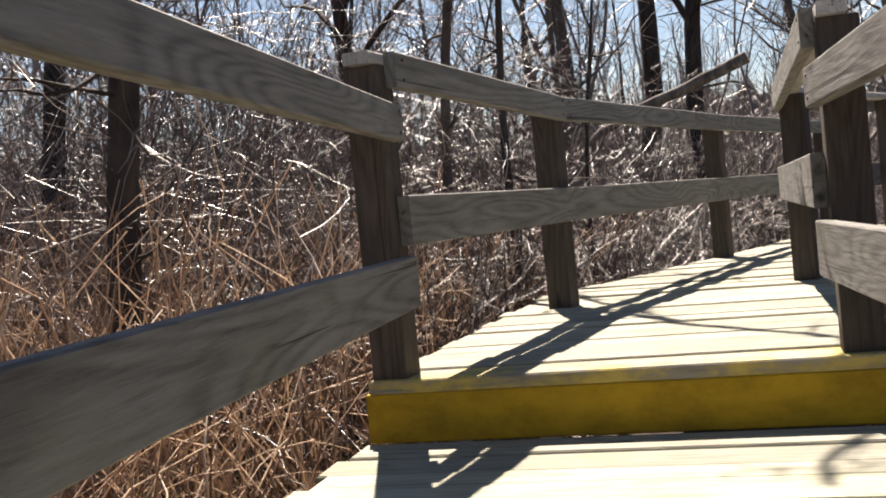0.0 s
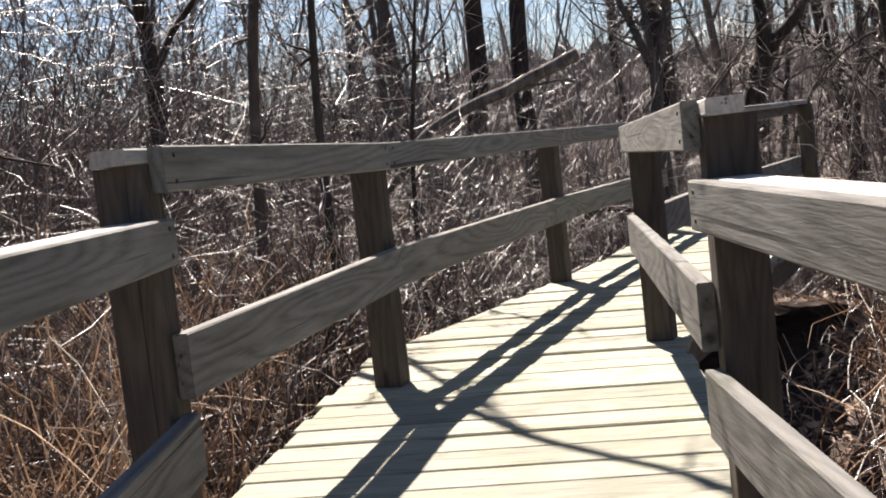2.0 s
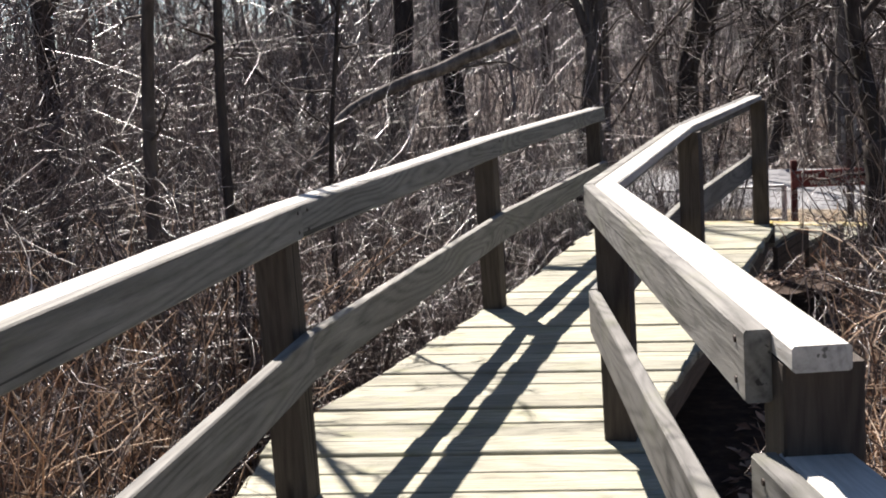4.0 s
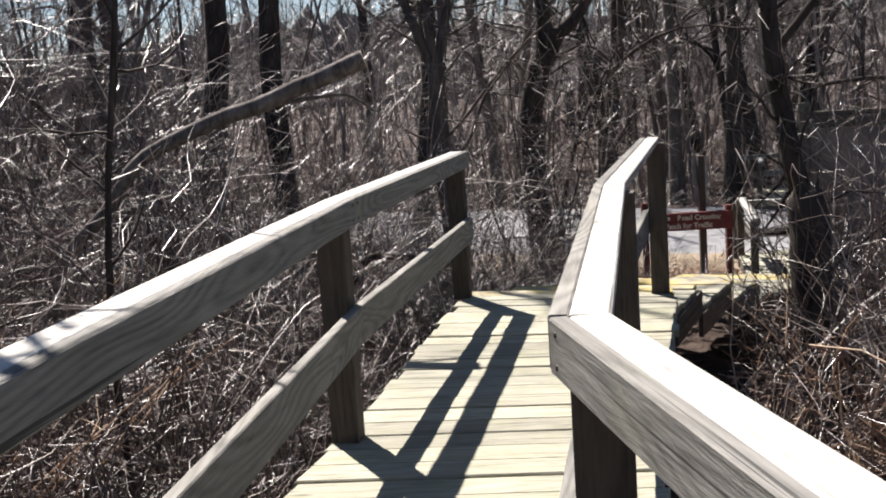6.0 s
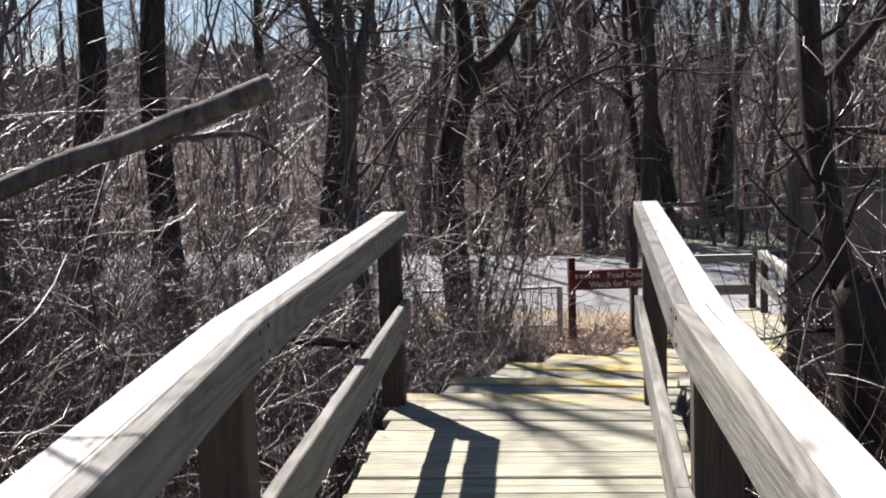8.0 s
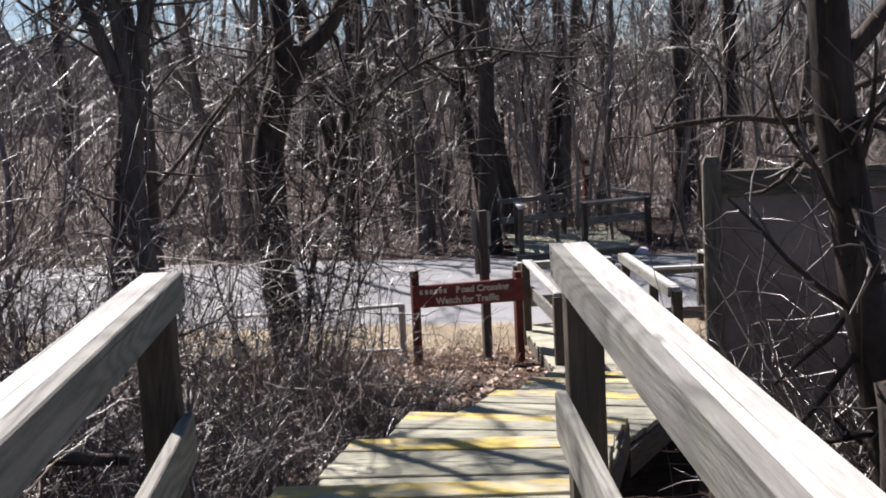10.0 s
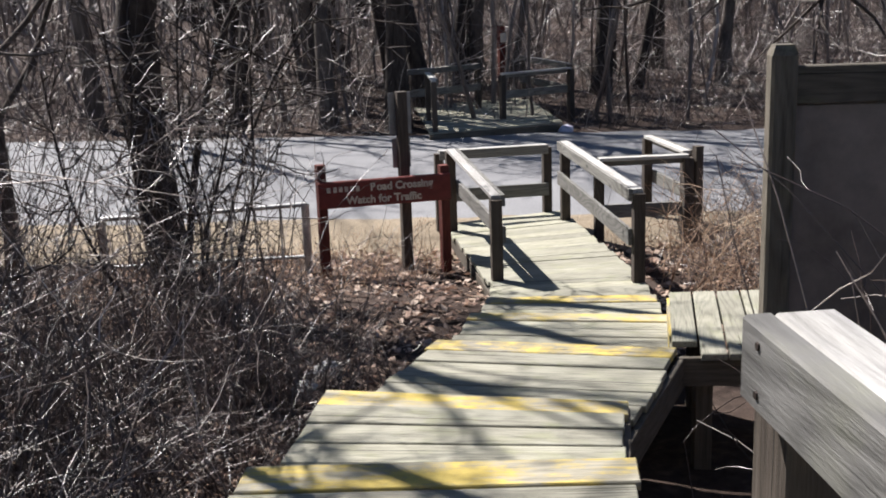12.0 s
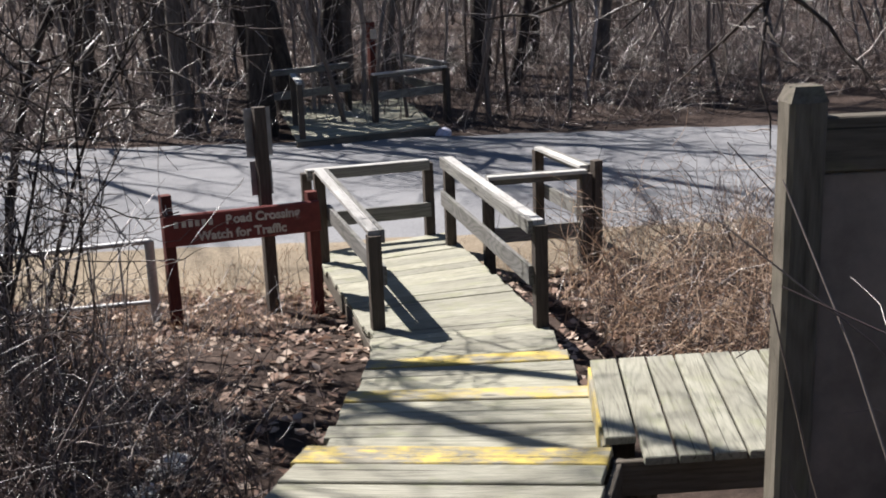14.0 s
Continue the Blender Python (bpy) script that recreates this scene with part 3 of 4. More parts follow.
lettering("Road Crossing", 0.51, 0.022, 0.105)
lettering("Watch for Traffic", 0.27, -0.098, 0.105)
for u in (0.10, 0.165, 0.22, 0.275, 0.33, 0.385):
    bm = bmesh.new()
    bmesh.ops.create_cube(bm, size=1, matrix=Matrix.Diagonal((0.036, 0.006, 0.052, 1)))
    part("letter_bar", bm, M_LETTER, sign_panel, at=HOME[sign_panel] @ Matrix.Translation((u - HALF, -0.0215, 0.052)))

pole = thing("traffic_sign", 8.18, 19.10, 0.05, "traffic sign on a brown timber post, seen from behind", "traffic sign")
post((8.18, 19.10), -0.1, 1.86, 0.10, M_POST, pole, 12)
beam("plate", (8.08, 19.185, 1.64), (8.30, 19.125, 1.64), 0.006, 0.42, M_PLATE, pole, "bare metal back of the sign")
beam("small_plate", (8.10, 19.182, 1.24), (8.28, 19.128, 1.24), 0.006, 0.30, M_PLATE, pole, "bare metal back of the small sign")

marker = thing("trail_marker", 17.1, 30.7, 0.2, "brown trail marker post with a small plate", "marker post")
post((17.1, 30.75), 0.0, 1.75, 0.14, M_SIGNPOST, marker, 10)
beam("plate", (17.02, 30.65, 1.5), (17.18, 30.65, 1.5), 0.01, 0.2, M_LETTER, marker)


def pipe(name, pts, r, mat, parent):
    v, f = tubes(np.array([pts], float), np.full((1, len(pts)), r), 8)
    ob = new(name, raw_mesh(name, v - np.array(HOME[parent].translation), f, mat))
    return put(ob, parent, HOME[parent])


gate = thing("pipe_barrier", 6.6, 19.9, 0.1, "grey galvanised pipe barrier with upright bars", "barrier")
G0, G1 = np.array((5.45, 20.45)), np.array((7.25, 19.50))
pipe("top_bar", [(*G0, 0.72), (*(G0 * 0.5 + G1 * 0.5), 0.74), (*G1, 0.78)], 0.024, M_METAL, gate)
pipe("bottom_bar", [(*G0, 0.22), (*G1, 0.24)], 0.02, M_METAL, gate)
pipe("end_post", [(*G1, -0.05), (*G1, 0.78)], 0.045, M_METAL, gate)
pipe("end_post", [(*G0, -0.05), (*G0, 0.74)], 0.045, M_METAL, gate)
for i in range(1, 8):
    p = G0 + (G1 - G0) * i / 8
    pipe("upright_bar", [(*p, 0.22), (*p, 0.74)], 0.011, M_METAL, gate)
bollard = thing("roadside_post", 11.30, 18.20, 0.1, "grey weathered timber post by the barrier", "post")
post((11.30, 18.20), -0.1, 1.08, 0.09, M_POST, bollard, 10)


def stone(x, y, size, mat, name, label, category):
    bm = bmesh.new()
    bmesh.ops.create_icosphere(bm, subdivisions=3, radius=1)
    for v in bm.verts:
        k = 1 + 0.28 * noise.noise(v.co * 1.3 + Vector((x, y, 0))) + 0.1 * noise.noise(v.co * 4)
        v.co = Vector((v.co.x * size * k, v.co.y * size * 0.8 * k, v.co.z * size * 0.6 * k))
    return tagged(part(name, bm, mat, None, at=Matrix.Translation((x, y, float(ground_height(x, y)) + size * 0.35))), label, category)


stone(5.98, 16.36, 0.13, M_ROCK, "stone", "pale rounded stone in the leaves", "stone")
stone(5.72, 16.15, 0.10, M_ROCK, "stone", "small pale stone in the leaves", "stone")
stone(15.5, 26.2, 0.16, M_SHEET, "litter_bag", "crumpled pale bag at the road's edge", "litter")


# ---- trees ----
def tree_meshes(seed, height, r0, lean=0.0, limbs=9, twigs=9, sides=8, low=0.35, fork=None, fine=5):
    g = np.random.default_rng(seed)
    k = 12
    d0 = np.array([[g.normal(0, 0.05) + lean, g.normal(0, 0.05), 1.0]])
    trunk = grow(g, np.zeros((1, 3)), d0, np.array([height]), k, 0.05, 0.03)
    rad = taper(1, k, r0, r0 * 0.22)
    rad[0, 0] *= 1.45
    rad[0, 1] *= 1.06
    stems = [tubes(trunk, rad, sides)]
    p, d, s = offshoots(g, trunk, limbs, low, 0.97, 0.62)
    d[:, 2] = np.abs(d[:, 2]) * 0.7 + 0.35
    ln = height * (0.48 - 0.30 * s) * g.uniform(0.7, 1.2, len(s))
    l1 = grow(g, p, d, ln, 8, 0.17, 0.05)
    stems.append(tubes(l1, taper(len(s), 8, r0 * (0.46 - 0.30 * s), r0 * 0.05), 5))
    p, d, s2 = offshoots(g, l1, 4, 0.2, 0.95, 0.6)
    l2 = grow(g, p, d, np.repeat(ln, 4) * g.uniform(0.25, 0.55, len(s2)), 6, 0.2, 0.04)
    stems.append(tubes(l2, taper(len(s2), 6, r0 * 0.085, r0 * 0.022), 4))
    p, d, s3 = offshoots(g, l2, twigs, 0.15, 1.0, 0.6)
    l3 = grow(g, p, d, g.uniform(0.35, 1.0, len(s3)) * height * 0.075, 4, 0.22, 0.03)
    crown = [tubes(l3, taper(len(s3), 4, 0.0085, 0.003), 3)]
    return joined(stems), joined(crown)


def centre_tree(name, meshes, bark_mat):
    (tv, tf), (cv, cf) = meshes
    return raw_mesh("trunk", tv, tf, bark_mat), raw_mesh("crown", cv, cf, M_TWIG)


def plant_tree(pair, x, y, turn, scale, label, group, sink=0.12):
    e = thing("bare_tree", x, y, float(ground_height(x, y)) - sink, label, "tree", group)
    HOME[e] = HOME[e] @ Matrix.Rotation(turn, 4, "Z") @ Matrix.Scale(scale, 4)
    e.matrix_basis = HOME[e]
    for name, me in zip(("trunk", "crown"), pair):
        ob = new(name, me)
        put(ob, e, HOME[e])
    return e


WOODS = [centre_tree("tree", tree_meshes(100 + i, h, r, ln, lb, tw, 8, lo), m) for i, (h, r, ln, lb, tw, lo, m) in enumerate([
    (14.0, 0.17, 0.02, 11, 5, 0.22, M_BARKG), (16.0, 0.22, -0.04, 12, 5, 0.30, M_BARK), (11.0, 0.10, 0.06, 10, 5, 0.20, M_BARKG),
    (12.0, 0.13, 0.10, 11, 5, 0.18, M_BARK), (9.0, 0.07, -0.05, 9, 6, 0.15, M_BARKG), (17.0, 0.26, 0.03, 12, 5, 0.34, M_BARK)])]

WALK = np.array([(1.0, -6), (1.03, 3.0), (1.25, 5.3), (2.12, 7.5), (3.4, 10.5), (4.65, 12.5), (5.5, 13.5), (6.5, 14.3), (7.25, 15.2), (8.0, 16.0), (8.65, 17.0), (9.95, 19.9)])


def clear_of(x, y):
    """Distance from the middle of the boardwalk."""
    best = np.full(np.shape(x), 1e9)
    p = np.stack([x, y], -1)
    for a, b in zip(WALK, WALK[1:]):
        d = b - a
        s = np.clip(((p - a) @ d) / (d @ d), 0, 1)
        best = np.minimum(best, np.linalg.norm(p - a - s[..., None] * d, axis=-1))
    best = np.where(np.hypot(x - 7.9, y - 13.4) < 1.7, 0.0, best)
    return best


def on_left(x, y):
    return x < np.interp(y, WALK[:, 1], WALK[:, 0])


def road_side(x, y):
    """Metres past the near edge of the road (negative: on this side)."""
    return (y - (21.5 - 0.68 * (x - 9.1))) * 0.827


# tree with the forked trunk beside the steps
def limb(pts, r0, r1, sides=8, k=14):
    p = np.array(pts, float)
    s = np.linspace(0, len(p) - 1, k)
    i = np.minimum(s.astype(int), len(p) - 2)
    f = (s - i)[:, None]
    pad = np.concatenate([2 * p[:1] - p[1:2], p, 2 * p[-1:] - p[-2:-1]])
    a, b, c, d = pad[i], pad[i + 1], pad[i + 2], pad[i + 3]
    q = 0.5 * (2 * b + (c - a) * f + (2 * a - 5 * b + 4 * c - d) * f ** 2 + (3 * b - a - 3 * c + d) * f ** 3)
    q = q + rng.normal(0, r0 * 0.10, q.shape) * np.linspace(0, 1, k)[:, None]
    return q[None], np.linspace(r0, r1, k)[None]


def limb_tree(name, limbs, label, mat, twig_n, twig_len, base_at, group=""):
    """A tree of hand-set limbs (points relative to base_at) with random twigs along them."""
    e = thing(name, *base_at, label, "tree", group)
    stems, crown = [], []
    for pts, r0, r1 in limbs:
        q, r = limb(pts, r0, r1)
        if r0 > 0.1:
            r[0, 0] *= 1.35
        stems.append(tubes(q, r, 9 if r0 > 0.08 else 6))
        n = max(3, int(twig_n * np.linalg.norm(np.diff(q[0], axis=0), axis=1).sum()))
        p, d, s = offshoots(rng, q, n, 0.25, 1.0, 0.75)
        l2 = grow(rng, p, d, rng.uniform(0.4, 1.0, n) * twig_len, 6, 0.2, 0.05)
        stems.append(tubes(l2, taper(n, 6, min(0.014, r0 * 0.35), 0.004), 4))
        p, d, s = offshoots(rng, l2, 6, 0.2, 1.0, 0.6)
        l3 = grow(rng, p, d, rng.uniform(0.3, 1.0, len(s)) * twig_len * 0.4, 4, 0.2, 0.04)
        crown.append(tubes(l3, taper(len(s), 4, 0.005, 0.002), 3))
    for nm, pr, m in (("trunk", stems, mat), ("crown", crown, M_TWIG)):
        v, f = joined(pr)
        put(new(nm, raw_mesh(nm, v, f, m)), e, HOME[e])
    return e


limb_tree("forked_tree", [
    ([(0, 0, -0.2), (-0.12, 0.03, 1.3), (-0.16, 0.04, 2.4), (0.0, 0, 3.2), (0.25, -0.07, 3.75)], 0.205, 0.165),
    ([(0.06, 0, 3.25), (0.09, -0.03, 3.95), (0.04, 0.0, 4.85), (-0.1, 0.1, 6.5), (0.1, 0.2, 10)], 0.13, 0.05),
    ([(0.20, -0.06, 3.65), (0.58, -0.15, 3.97), (0.88, -0.2, 4.45), (1.23, -0.3, 5.05), (1.9, -0.5, 7.5)], 0.115, 0.04),
    ([(0.12, 0.0, 0.3), (0.30, -0.1, 1.5), (0.65, -0.2, 2.6), (1.25, -0.4, 3.35), (2.1, -0.6, 3.7), (3.1, -0.9, 3.55)], 0.040, 0.012),
    ([(0.25, -0.2, -0.1), (0.55, -0.3, 1.0), (0.95, -0.4, 2.0), (1.6, -0.5, 2.9)], 0.022, 0.006),
    ([(-0.1, -0.2, -0.1), (-0.35, -0.5, 0.9), (-0.6, -0.7, 2.2), (-0.7, -0.8, 3.6)], 0.018, 0.006),
    ([(0.3, -0.4, -0.1), (0.6, -0.6, 1.0), (0.65, -0.7, 2.3), (0.9, -0.8, 3.2)], 0.015, 0.005),
    ([(0.1, -0.3, -0.1), (0.2, -0.5, 0.8), (0.05, -0.6, 1.7), (0.25, -0.6, 2.6)], 0.013, 0.004)],
    "dark furrowed tree with a forked trunk and bare limbs", M_BARK, 7, 1.2, (5.90, 19.55, 0.06))
limb_tree("branching_tree", [
    ([(0, 0, -0.2), (0.05, 0, 1.2), (-0.03, 0, 2.2), (0, 0, 3.0)], 0.085, 0.08),
    ([(0, 0, 2.9), (-0.24, 0.05, 3.6), (-0.47, 0.1, 4.3), (-0.9, 0.2, 6.5)], 0.065, 0.025),
    ([(0, 0, 2.9), (-0.08, 0, 3.7), (-0.07, 0.05, 4.5), (0.1, 0.1, 8.5)], 0.06, 0.025),
    ([(0, 0, 2.85), (0.12, -0.03, 3.5), (0.29, -0.05, 4.3), (0.6, -0.1, 7.5)], 0.075, 0.03)],
    "grey-brown tree whose trunk splits into three stems", M_BARKG, 7, 1.1, (3.58, 15.60, 0.25))
limb_tree("upright_shrub", [
    ([(0, 0, -0.15), (-0.15, -0.1, 0.7), (-0.35, -0.1, 1.5), (-0.3, -0.2, 2.6)], 0.022, 0.006),
    ([(0.1, -0.1, -0.15), (0.05, -0.2, 0.8), (0.25, -0.3, 1.6), (0.45, -0.4, 2.4)], 0.018, 0.005),
    ([(-0.15, 0.1, -0.15), (-0.5, 0.1, 0.6), (-0.8, 0.0, 1.4), (-0.9, 0.0, 2.3)], 0.020, 0.006),
    ([(0.15, 0.1, -0.15), (0.4, 0.1, 0.6), (0.55, 0.0, 1.2), (0.95, -0.1, 1.9)], 0.015, 0.004),
    ([(-0.1, -0.2, -0.15), (-0.25, -0.4, 0.5), (-0.1, -0.5, 1.1), (-0.2, -0.6, 1.8)], 0.014, 0.004),
    ([(0.05, 0.2, -0.15), (0.2, 0.2, 0.9), (0.1, 0.2, 1.7), (0.15, 0.1, 2.9)], 0.016, 0.005)],
    "dark many-stemmed bare shrub beside the steps", M_BARK, 9, 0.6, (5.35, 17.4, 0.12))
limb_tree("overhanging_sapling", [
    ([(0, 0, -0.2), (0.08, -0.1, 1.5), (0.3, -0.4, 3.0), (0.80, -0.92, 4.05)], 0.045, 0.028),
    ([(0.80, -0.92, 4.05), (1.02, -1.38, 4.05), (1.32, -1.80, 4.03), (1.46, -2.17, 4.05), (1.25, -2.53, 4.05), (1.20, -2.80, 4.1)], 0.026, 0.014)],
    "slender bare sapling arching over the deck", M_BARKG, 3, 0.6, (-0.35, 7.9, 0.75))
limb_tree("leaning_tree", [
    ([(0, 0, -0.2), (-0.36, -0.05, 1.1), (-0.60, -0.08, 2.1), (-0.74, -0.1, 3.2), (-0.80, 0.0, 7.0)], 0.075, 0.05),
    ([(-0.65, -0.1, 2.6), (-0.2, -0.4, 3.2), (0.6, -0.8, 3.8), (1.8, -1.0, 4.4)], 0.030, 0.010),
    ([(-0.3, 0, 1.2), (0.2, -0.4, 1.8), (0.5, -0.6, 2.4), (0.6, -0.8, 3.2)], 0.012, 0.004)],
    "dark leaning tree trunk beside the deck with bare side twigs", M_BARK, 4, 0.7, (5.15, 9.75, 0.5))
limb_tree("overhanging_tree", [
    ([(0, 0, -0.2), (0.05, 0.1, 1.5), (0.0, 0.0, 4.0), (0.1, 0.1, 8.0)], 0.16, 0.08),
    ([(0, 0, 3.8), (-0.4, 1.6, 3.0), (-0.79, 2.5, 2.61), (-1.1, 2.63, 2.41), (-1.52, 2.87, 2.47), (-2.12, 3.19, 2.41)], 0.050, 0.024)],
    "bare tree with a long drooping limb", M_BARK, 5, 0.9, (9.7, 11.6, 0.4))
limb_tree("slender_tree", [([(0, 0, -0.3), (0.10, 0.0, 1.2), (0.26, 0.02, 2.6), (0.55, 0.05, 4.6), (0.7, 0.1, 7)], 0.085, 0.04)],
    "slender dark leaning tree in the reeds", M_BARK, 5, 1.0, (-1.2, 4.4, 0.75))

for x, y, r, h, lean in ((0.27, 7.41, 0.037, 5.2, 0.16), (0.75, 8.1, 0.022, 3.8, 0.25)):
    limb_tree("sapling", [([(0, 0, -0.2), (-0.05, 0.02, h * 0.35), (lean * 0.4, 0.05, h * 0.7), (lean, 0.1, h)], r, r * 0.3)],
        "slim bare sapling close behind the railing", M_BARK, 4, 0.42, (x, y, float(ground_height(x, y))), "saplings behind the railing")

# broken limb that leans out of the thicket
log = thing("broken_limb", 0.0, 10.5, 0.8, "broken grey tree limb leaning out of the thicket", "fallen limb")
q, r = limb([(-0.05, 10.55, 0.85), (0.17, 10.47, 1.98), (0.52, 10.39, 2.40), (0.72, 10.34, 2.66), (1.14, 10.23, 2.86), (1.61, 10.11, 3.01), (2.06, 10.0, 3.18)], 0.034, 0.055, k=22)
v, f = tubes(q, r, 10)
put(new("limb", raw_mesh("limb", v - np.array(HOME[log].translation), f, M_LOG)), log, HOME[log])
bm = bmesh.new()
bmesh.ops.create_cone(bm, cap_ends=True, segments=12, radius1=0.053, radius2=0.050, depth=0.010)
end_dir = Vector(q[0, -1] - q[0, -2]).normalized()
put(part("cut_end", bm, M_CUT, None), log, Matrix.Translation(Vector(q[0, -1])) @ end_dir.to_track_quat("Z", "Y").to_matrix().to_4x4())
q, r = limb([(1.45, 10.15, 2.94), (1.73, 10.09, 2.97), (1.95, 10.03, 2.98), (2.12, 9.99, 2.87)], 0.016, 0.007)
v, f = tubes(q, r, 6)
put(new("side_branch", raw_mesh("side_branch", v - np.array(HOME[log].translation), f, M_LOG)), log, HOME[log])

dead = thing("fallen_branch", 1.9, 11.8, 0.7, "dark dead branch propped in the brush beside the railing", "branch")
q, r = limb([(1.75, 11.95, 0.6), (1.95, 11.85, 1.3), (2.12, 11.78, 1.66), (2.26, 11.75, 1.78), (2.49, 11.70, 1.76), (2.74, 11.66, 1.72)], 0.045, 0.024)
v, f = tubes(q, r, 8)
put(new("limb", raw_mesh("limb", v - np.array(HOME[dead].translation), f, M_BARK)), dead, HOME[dead])

# broken stump beside the deck
stump = thing("stump", 4.5, 9.4, 0.6, "dark broken stump beside the deck", "stump")
q, r = limb([(4.62, 9.36, 0.4), (4.58, 9.38, 1.2), (4.55, 9.40, 1.75), (4.54, 9.42, 2.2), (4.54, 9.42, 2.21)], 0.135, 0.11)
v, f = tubes(q, r, 10)
v[-20:, 2] += np.tile(rng.uniform(-0.09, 0.09, 10), 2)
v[-10:] = v[-10:].mean(0) * 0.9 + v[-10:] * 0.1 - np.array([0, 0, 0.08])
put(new("trunk", raw_mesh("trunk", v - np.array(HOME[stump].translation), f, M_BARK)), stump, HOME[stump])
# standing trees that can be told apart, and some added for their shade
# (0.9, 18.6) and (0.0, 19.8) are added to shade the steps
TREES = [(1.9, 16.7, 1, 1.0, 0.75), (0.9, 18.6, 5, 0.6, 0.8), (0.0, 19.8, 0, 1.0, 1.0), (3.95, 19.5, 5, 0.5, 0.7), (4.5, 20.0, 4, 2.5, 1.1),
         (13.4, 28.9, 1, 3.4, 0.95), (15.0, 30.6, 5, 1.9, 0.8), (12.4, 30.0, 0, 0.3, 1.0), (19.5, 30.2, 1, 2.0, 0.95), (17.9, 34.0, 5, 0.0, 0.9),
         # (13.6, 33.4) to (16.2, 37.2) are added to shade the far deck
         (20.9, 30.6, 3, 0.0, 1.0), (16.6, 34.5, 0, 1.0, 1.0), (10.9, 31.2, 3, 1.2, 1.0), (8.6, 33.4, 0, 1.6, 1.0), (22.6, 29.4, 0, 4.0, 0.9), (13.6, 33.4, 0, 2.2, 1.0), (14.7, 35.6, 1, 0.9, 0.9), (15.5, 33.0, 3, 4.2, 1.0), (12.4, 35.8, 3, 1.2, 1.0), (16.2, 37.2, 5, 2.9, 0.8), (18.6, 32.6, 2, 5.2, 1.0), (21.8, 32.8, 1, 0.7, 0.8), (-2.5, 12.5, 3, 0.5, 0.9), (-3.6, 8.0, 3, 2.5, 0.9), (0.2, 15.6, 4, 0.2, 1.0)]
WOOD = "bare woodland trees"
for x, y, kind, turn, sc in TREES:
    plant_tree(WOODS[kind], x, y, turn, sc, "bare winter tree with " + ("dark" if kind in (1, 3, 5) else "grey-brown") + " bark", WOOD)

spots = []
while len(spots) < 72:
    x, y = rng.uniform(-34, 48), rng.uniform(4, 66)
    rs = road_side(x, y)
    if -2.0 < rs < 9.0 or clear_of(np.array(x), np.array(y)) < 3.2 or (rs < 0 and (rng.random() < 0.45 or clear_of(np.array(x), np.array(y)) < 6.5)):
        continue
    if rs < 0 and x > 3 and y < 20 and x < 15:
        continue
    if min((math.hypot(x - a, y - b) for a, b in spots), default=9) < 1.3:
        continue
    spots.append((x, y))
    plant_tree(WOODS[int(rng.choice(6, p=[0.2, 0.14, 0.24, 0.18, 0.16, 0.08]))], x, y, rng.uniform(0, 6.28), rng.uniform(0.8, 1.2), "bare winter woodland tree", WOOD)


# ---- shrubs ----
def shrub_mesh(seed, canes, height, spread, arch, side=3):
    g = np.random.default_rng(seed)
    a = g.uniform(0, 2 * np.pi, canes)
    p0 = np.stack([np.cos(a), np.sin(a), np.zeros(canes)], 1) * g.uniform(0, 0.35, (canes, 1)) * spread
    d0 = np.stack([np.cos(a) * spread, np.sin(a) * spread, np.full(canes, 1.0)], 1) * 1.0 + g.normal(0, 0.25, (canes, 3))
    d0[:, 2] = np.abs(d0[:, 2]) + 0.3
    ln = height * g.uniform(0.55, 1.35, canes)
    c = grow(g, p0, d0, ln, 8, 0.13, -arch)
    p, d, s = offshoots(g, c, side, 0.2, 1.0, 0.6)
    t = grow(g, p, d, height * g.uniform(0.15, 0.5, len(s)), 5, 0.2, -arch * 0.4)
    p, d, s2 = offshoots(g, t, 1, 0.2, 1.0, 0.6)
    w = grow(g, p, d, height * g.uniform(0.08, 0.25, len(s2)), 3, 0.2, 0.0)
    out = []
    for nm, pr in (("stem", [tubes(c, taper(canes, 8, g.uniform(0.004, 0.009, canes), 0.002), 3)]),
                   ("crown", [tubes(t, taper(len(s), 5, 0.0034, 0.0017), 3), tubes(w, taper(len(s2), 3, 0.0024, 0.0014), 3)])):
        v, f = joined(pr)
        v[:, 2] = np.maximum(v[:, 2], -0.03)
        out.append(raw_mesh(nm, v, f, M_CANE))
    reach = np.hypot(c[:, :, 0], c[:, :, 1]).max()
    return out, reach


SHRUBS = [shrub_mesh(i, n, h, sp, ar) for i, (n, h, sp, ar) in enumerate([(34, 2.3, 0.55, 0.11), (36, 2.0, 0.8, 0.17), (30, 2.7, 0.4, 0.08), (38, 1.7, 0.9, 0.2), (32, 1.3, 0.6, 0.06)])]


def shrub(kind, x, y, scale, turn):
    e = thing("bare_shrub", x, y, float(ground_height(x, y)) - 0.04, SHRUB_LABEL[kind], "shrub", "bare thicket shrubs")
    HOME[e] = HOME[e] @ Matrix.Rotation(turn, 4, "Z") @ Matrix.Diagonal((scale, scale, scale * rng.uniform(0.85, 1.1), 1))
    e.matrix_basis = HOME[e]
    for nm, me in zip(("stem", "crown"), SHRUBS[kind][0]):
        put(new(nm, me), e, HOME[e])
    return e


SHRUB_LABEL = ["bare shrub of reddish-brown arching canes", "wide tangled bare shrub with drooping canes", "tall bare shrub with upright canes", "low sprawling bare bramble", "small bare twiggy shrub"]


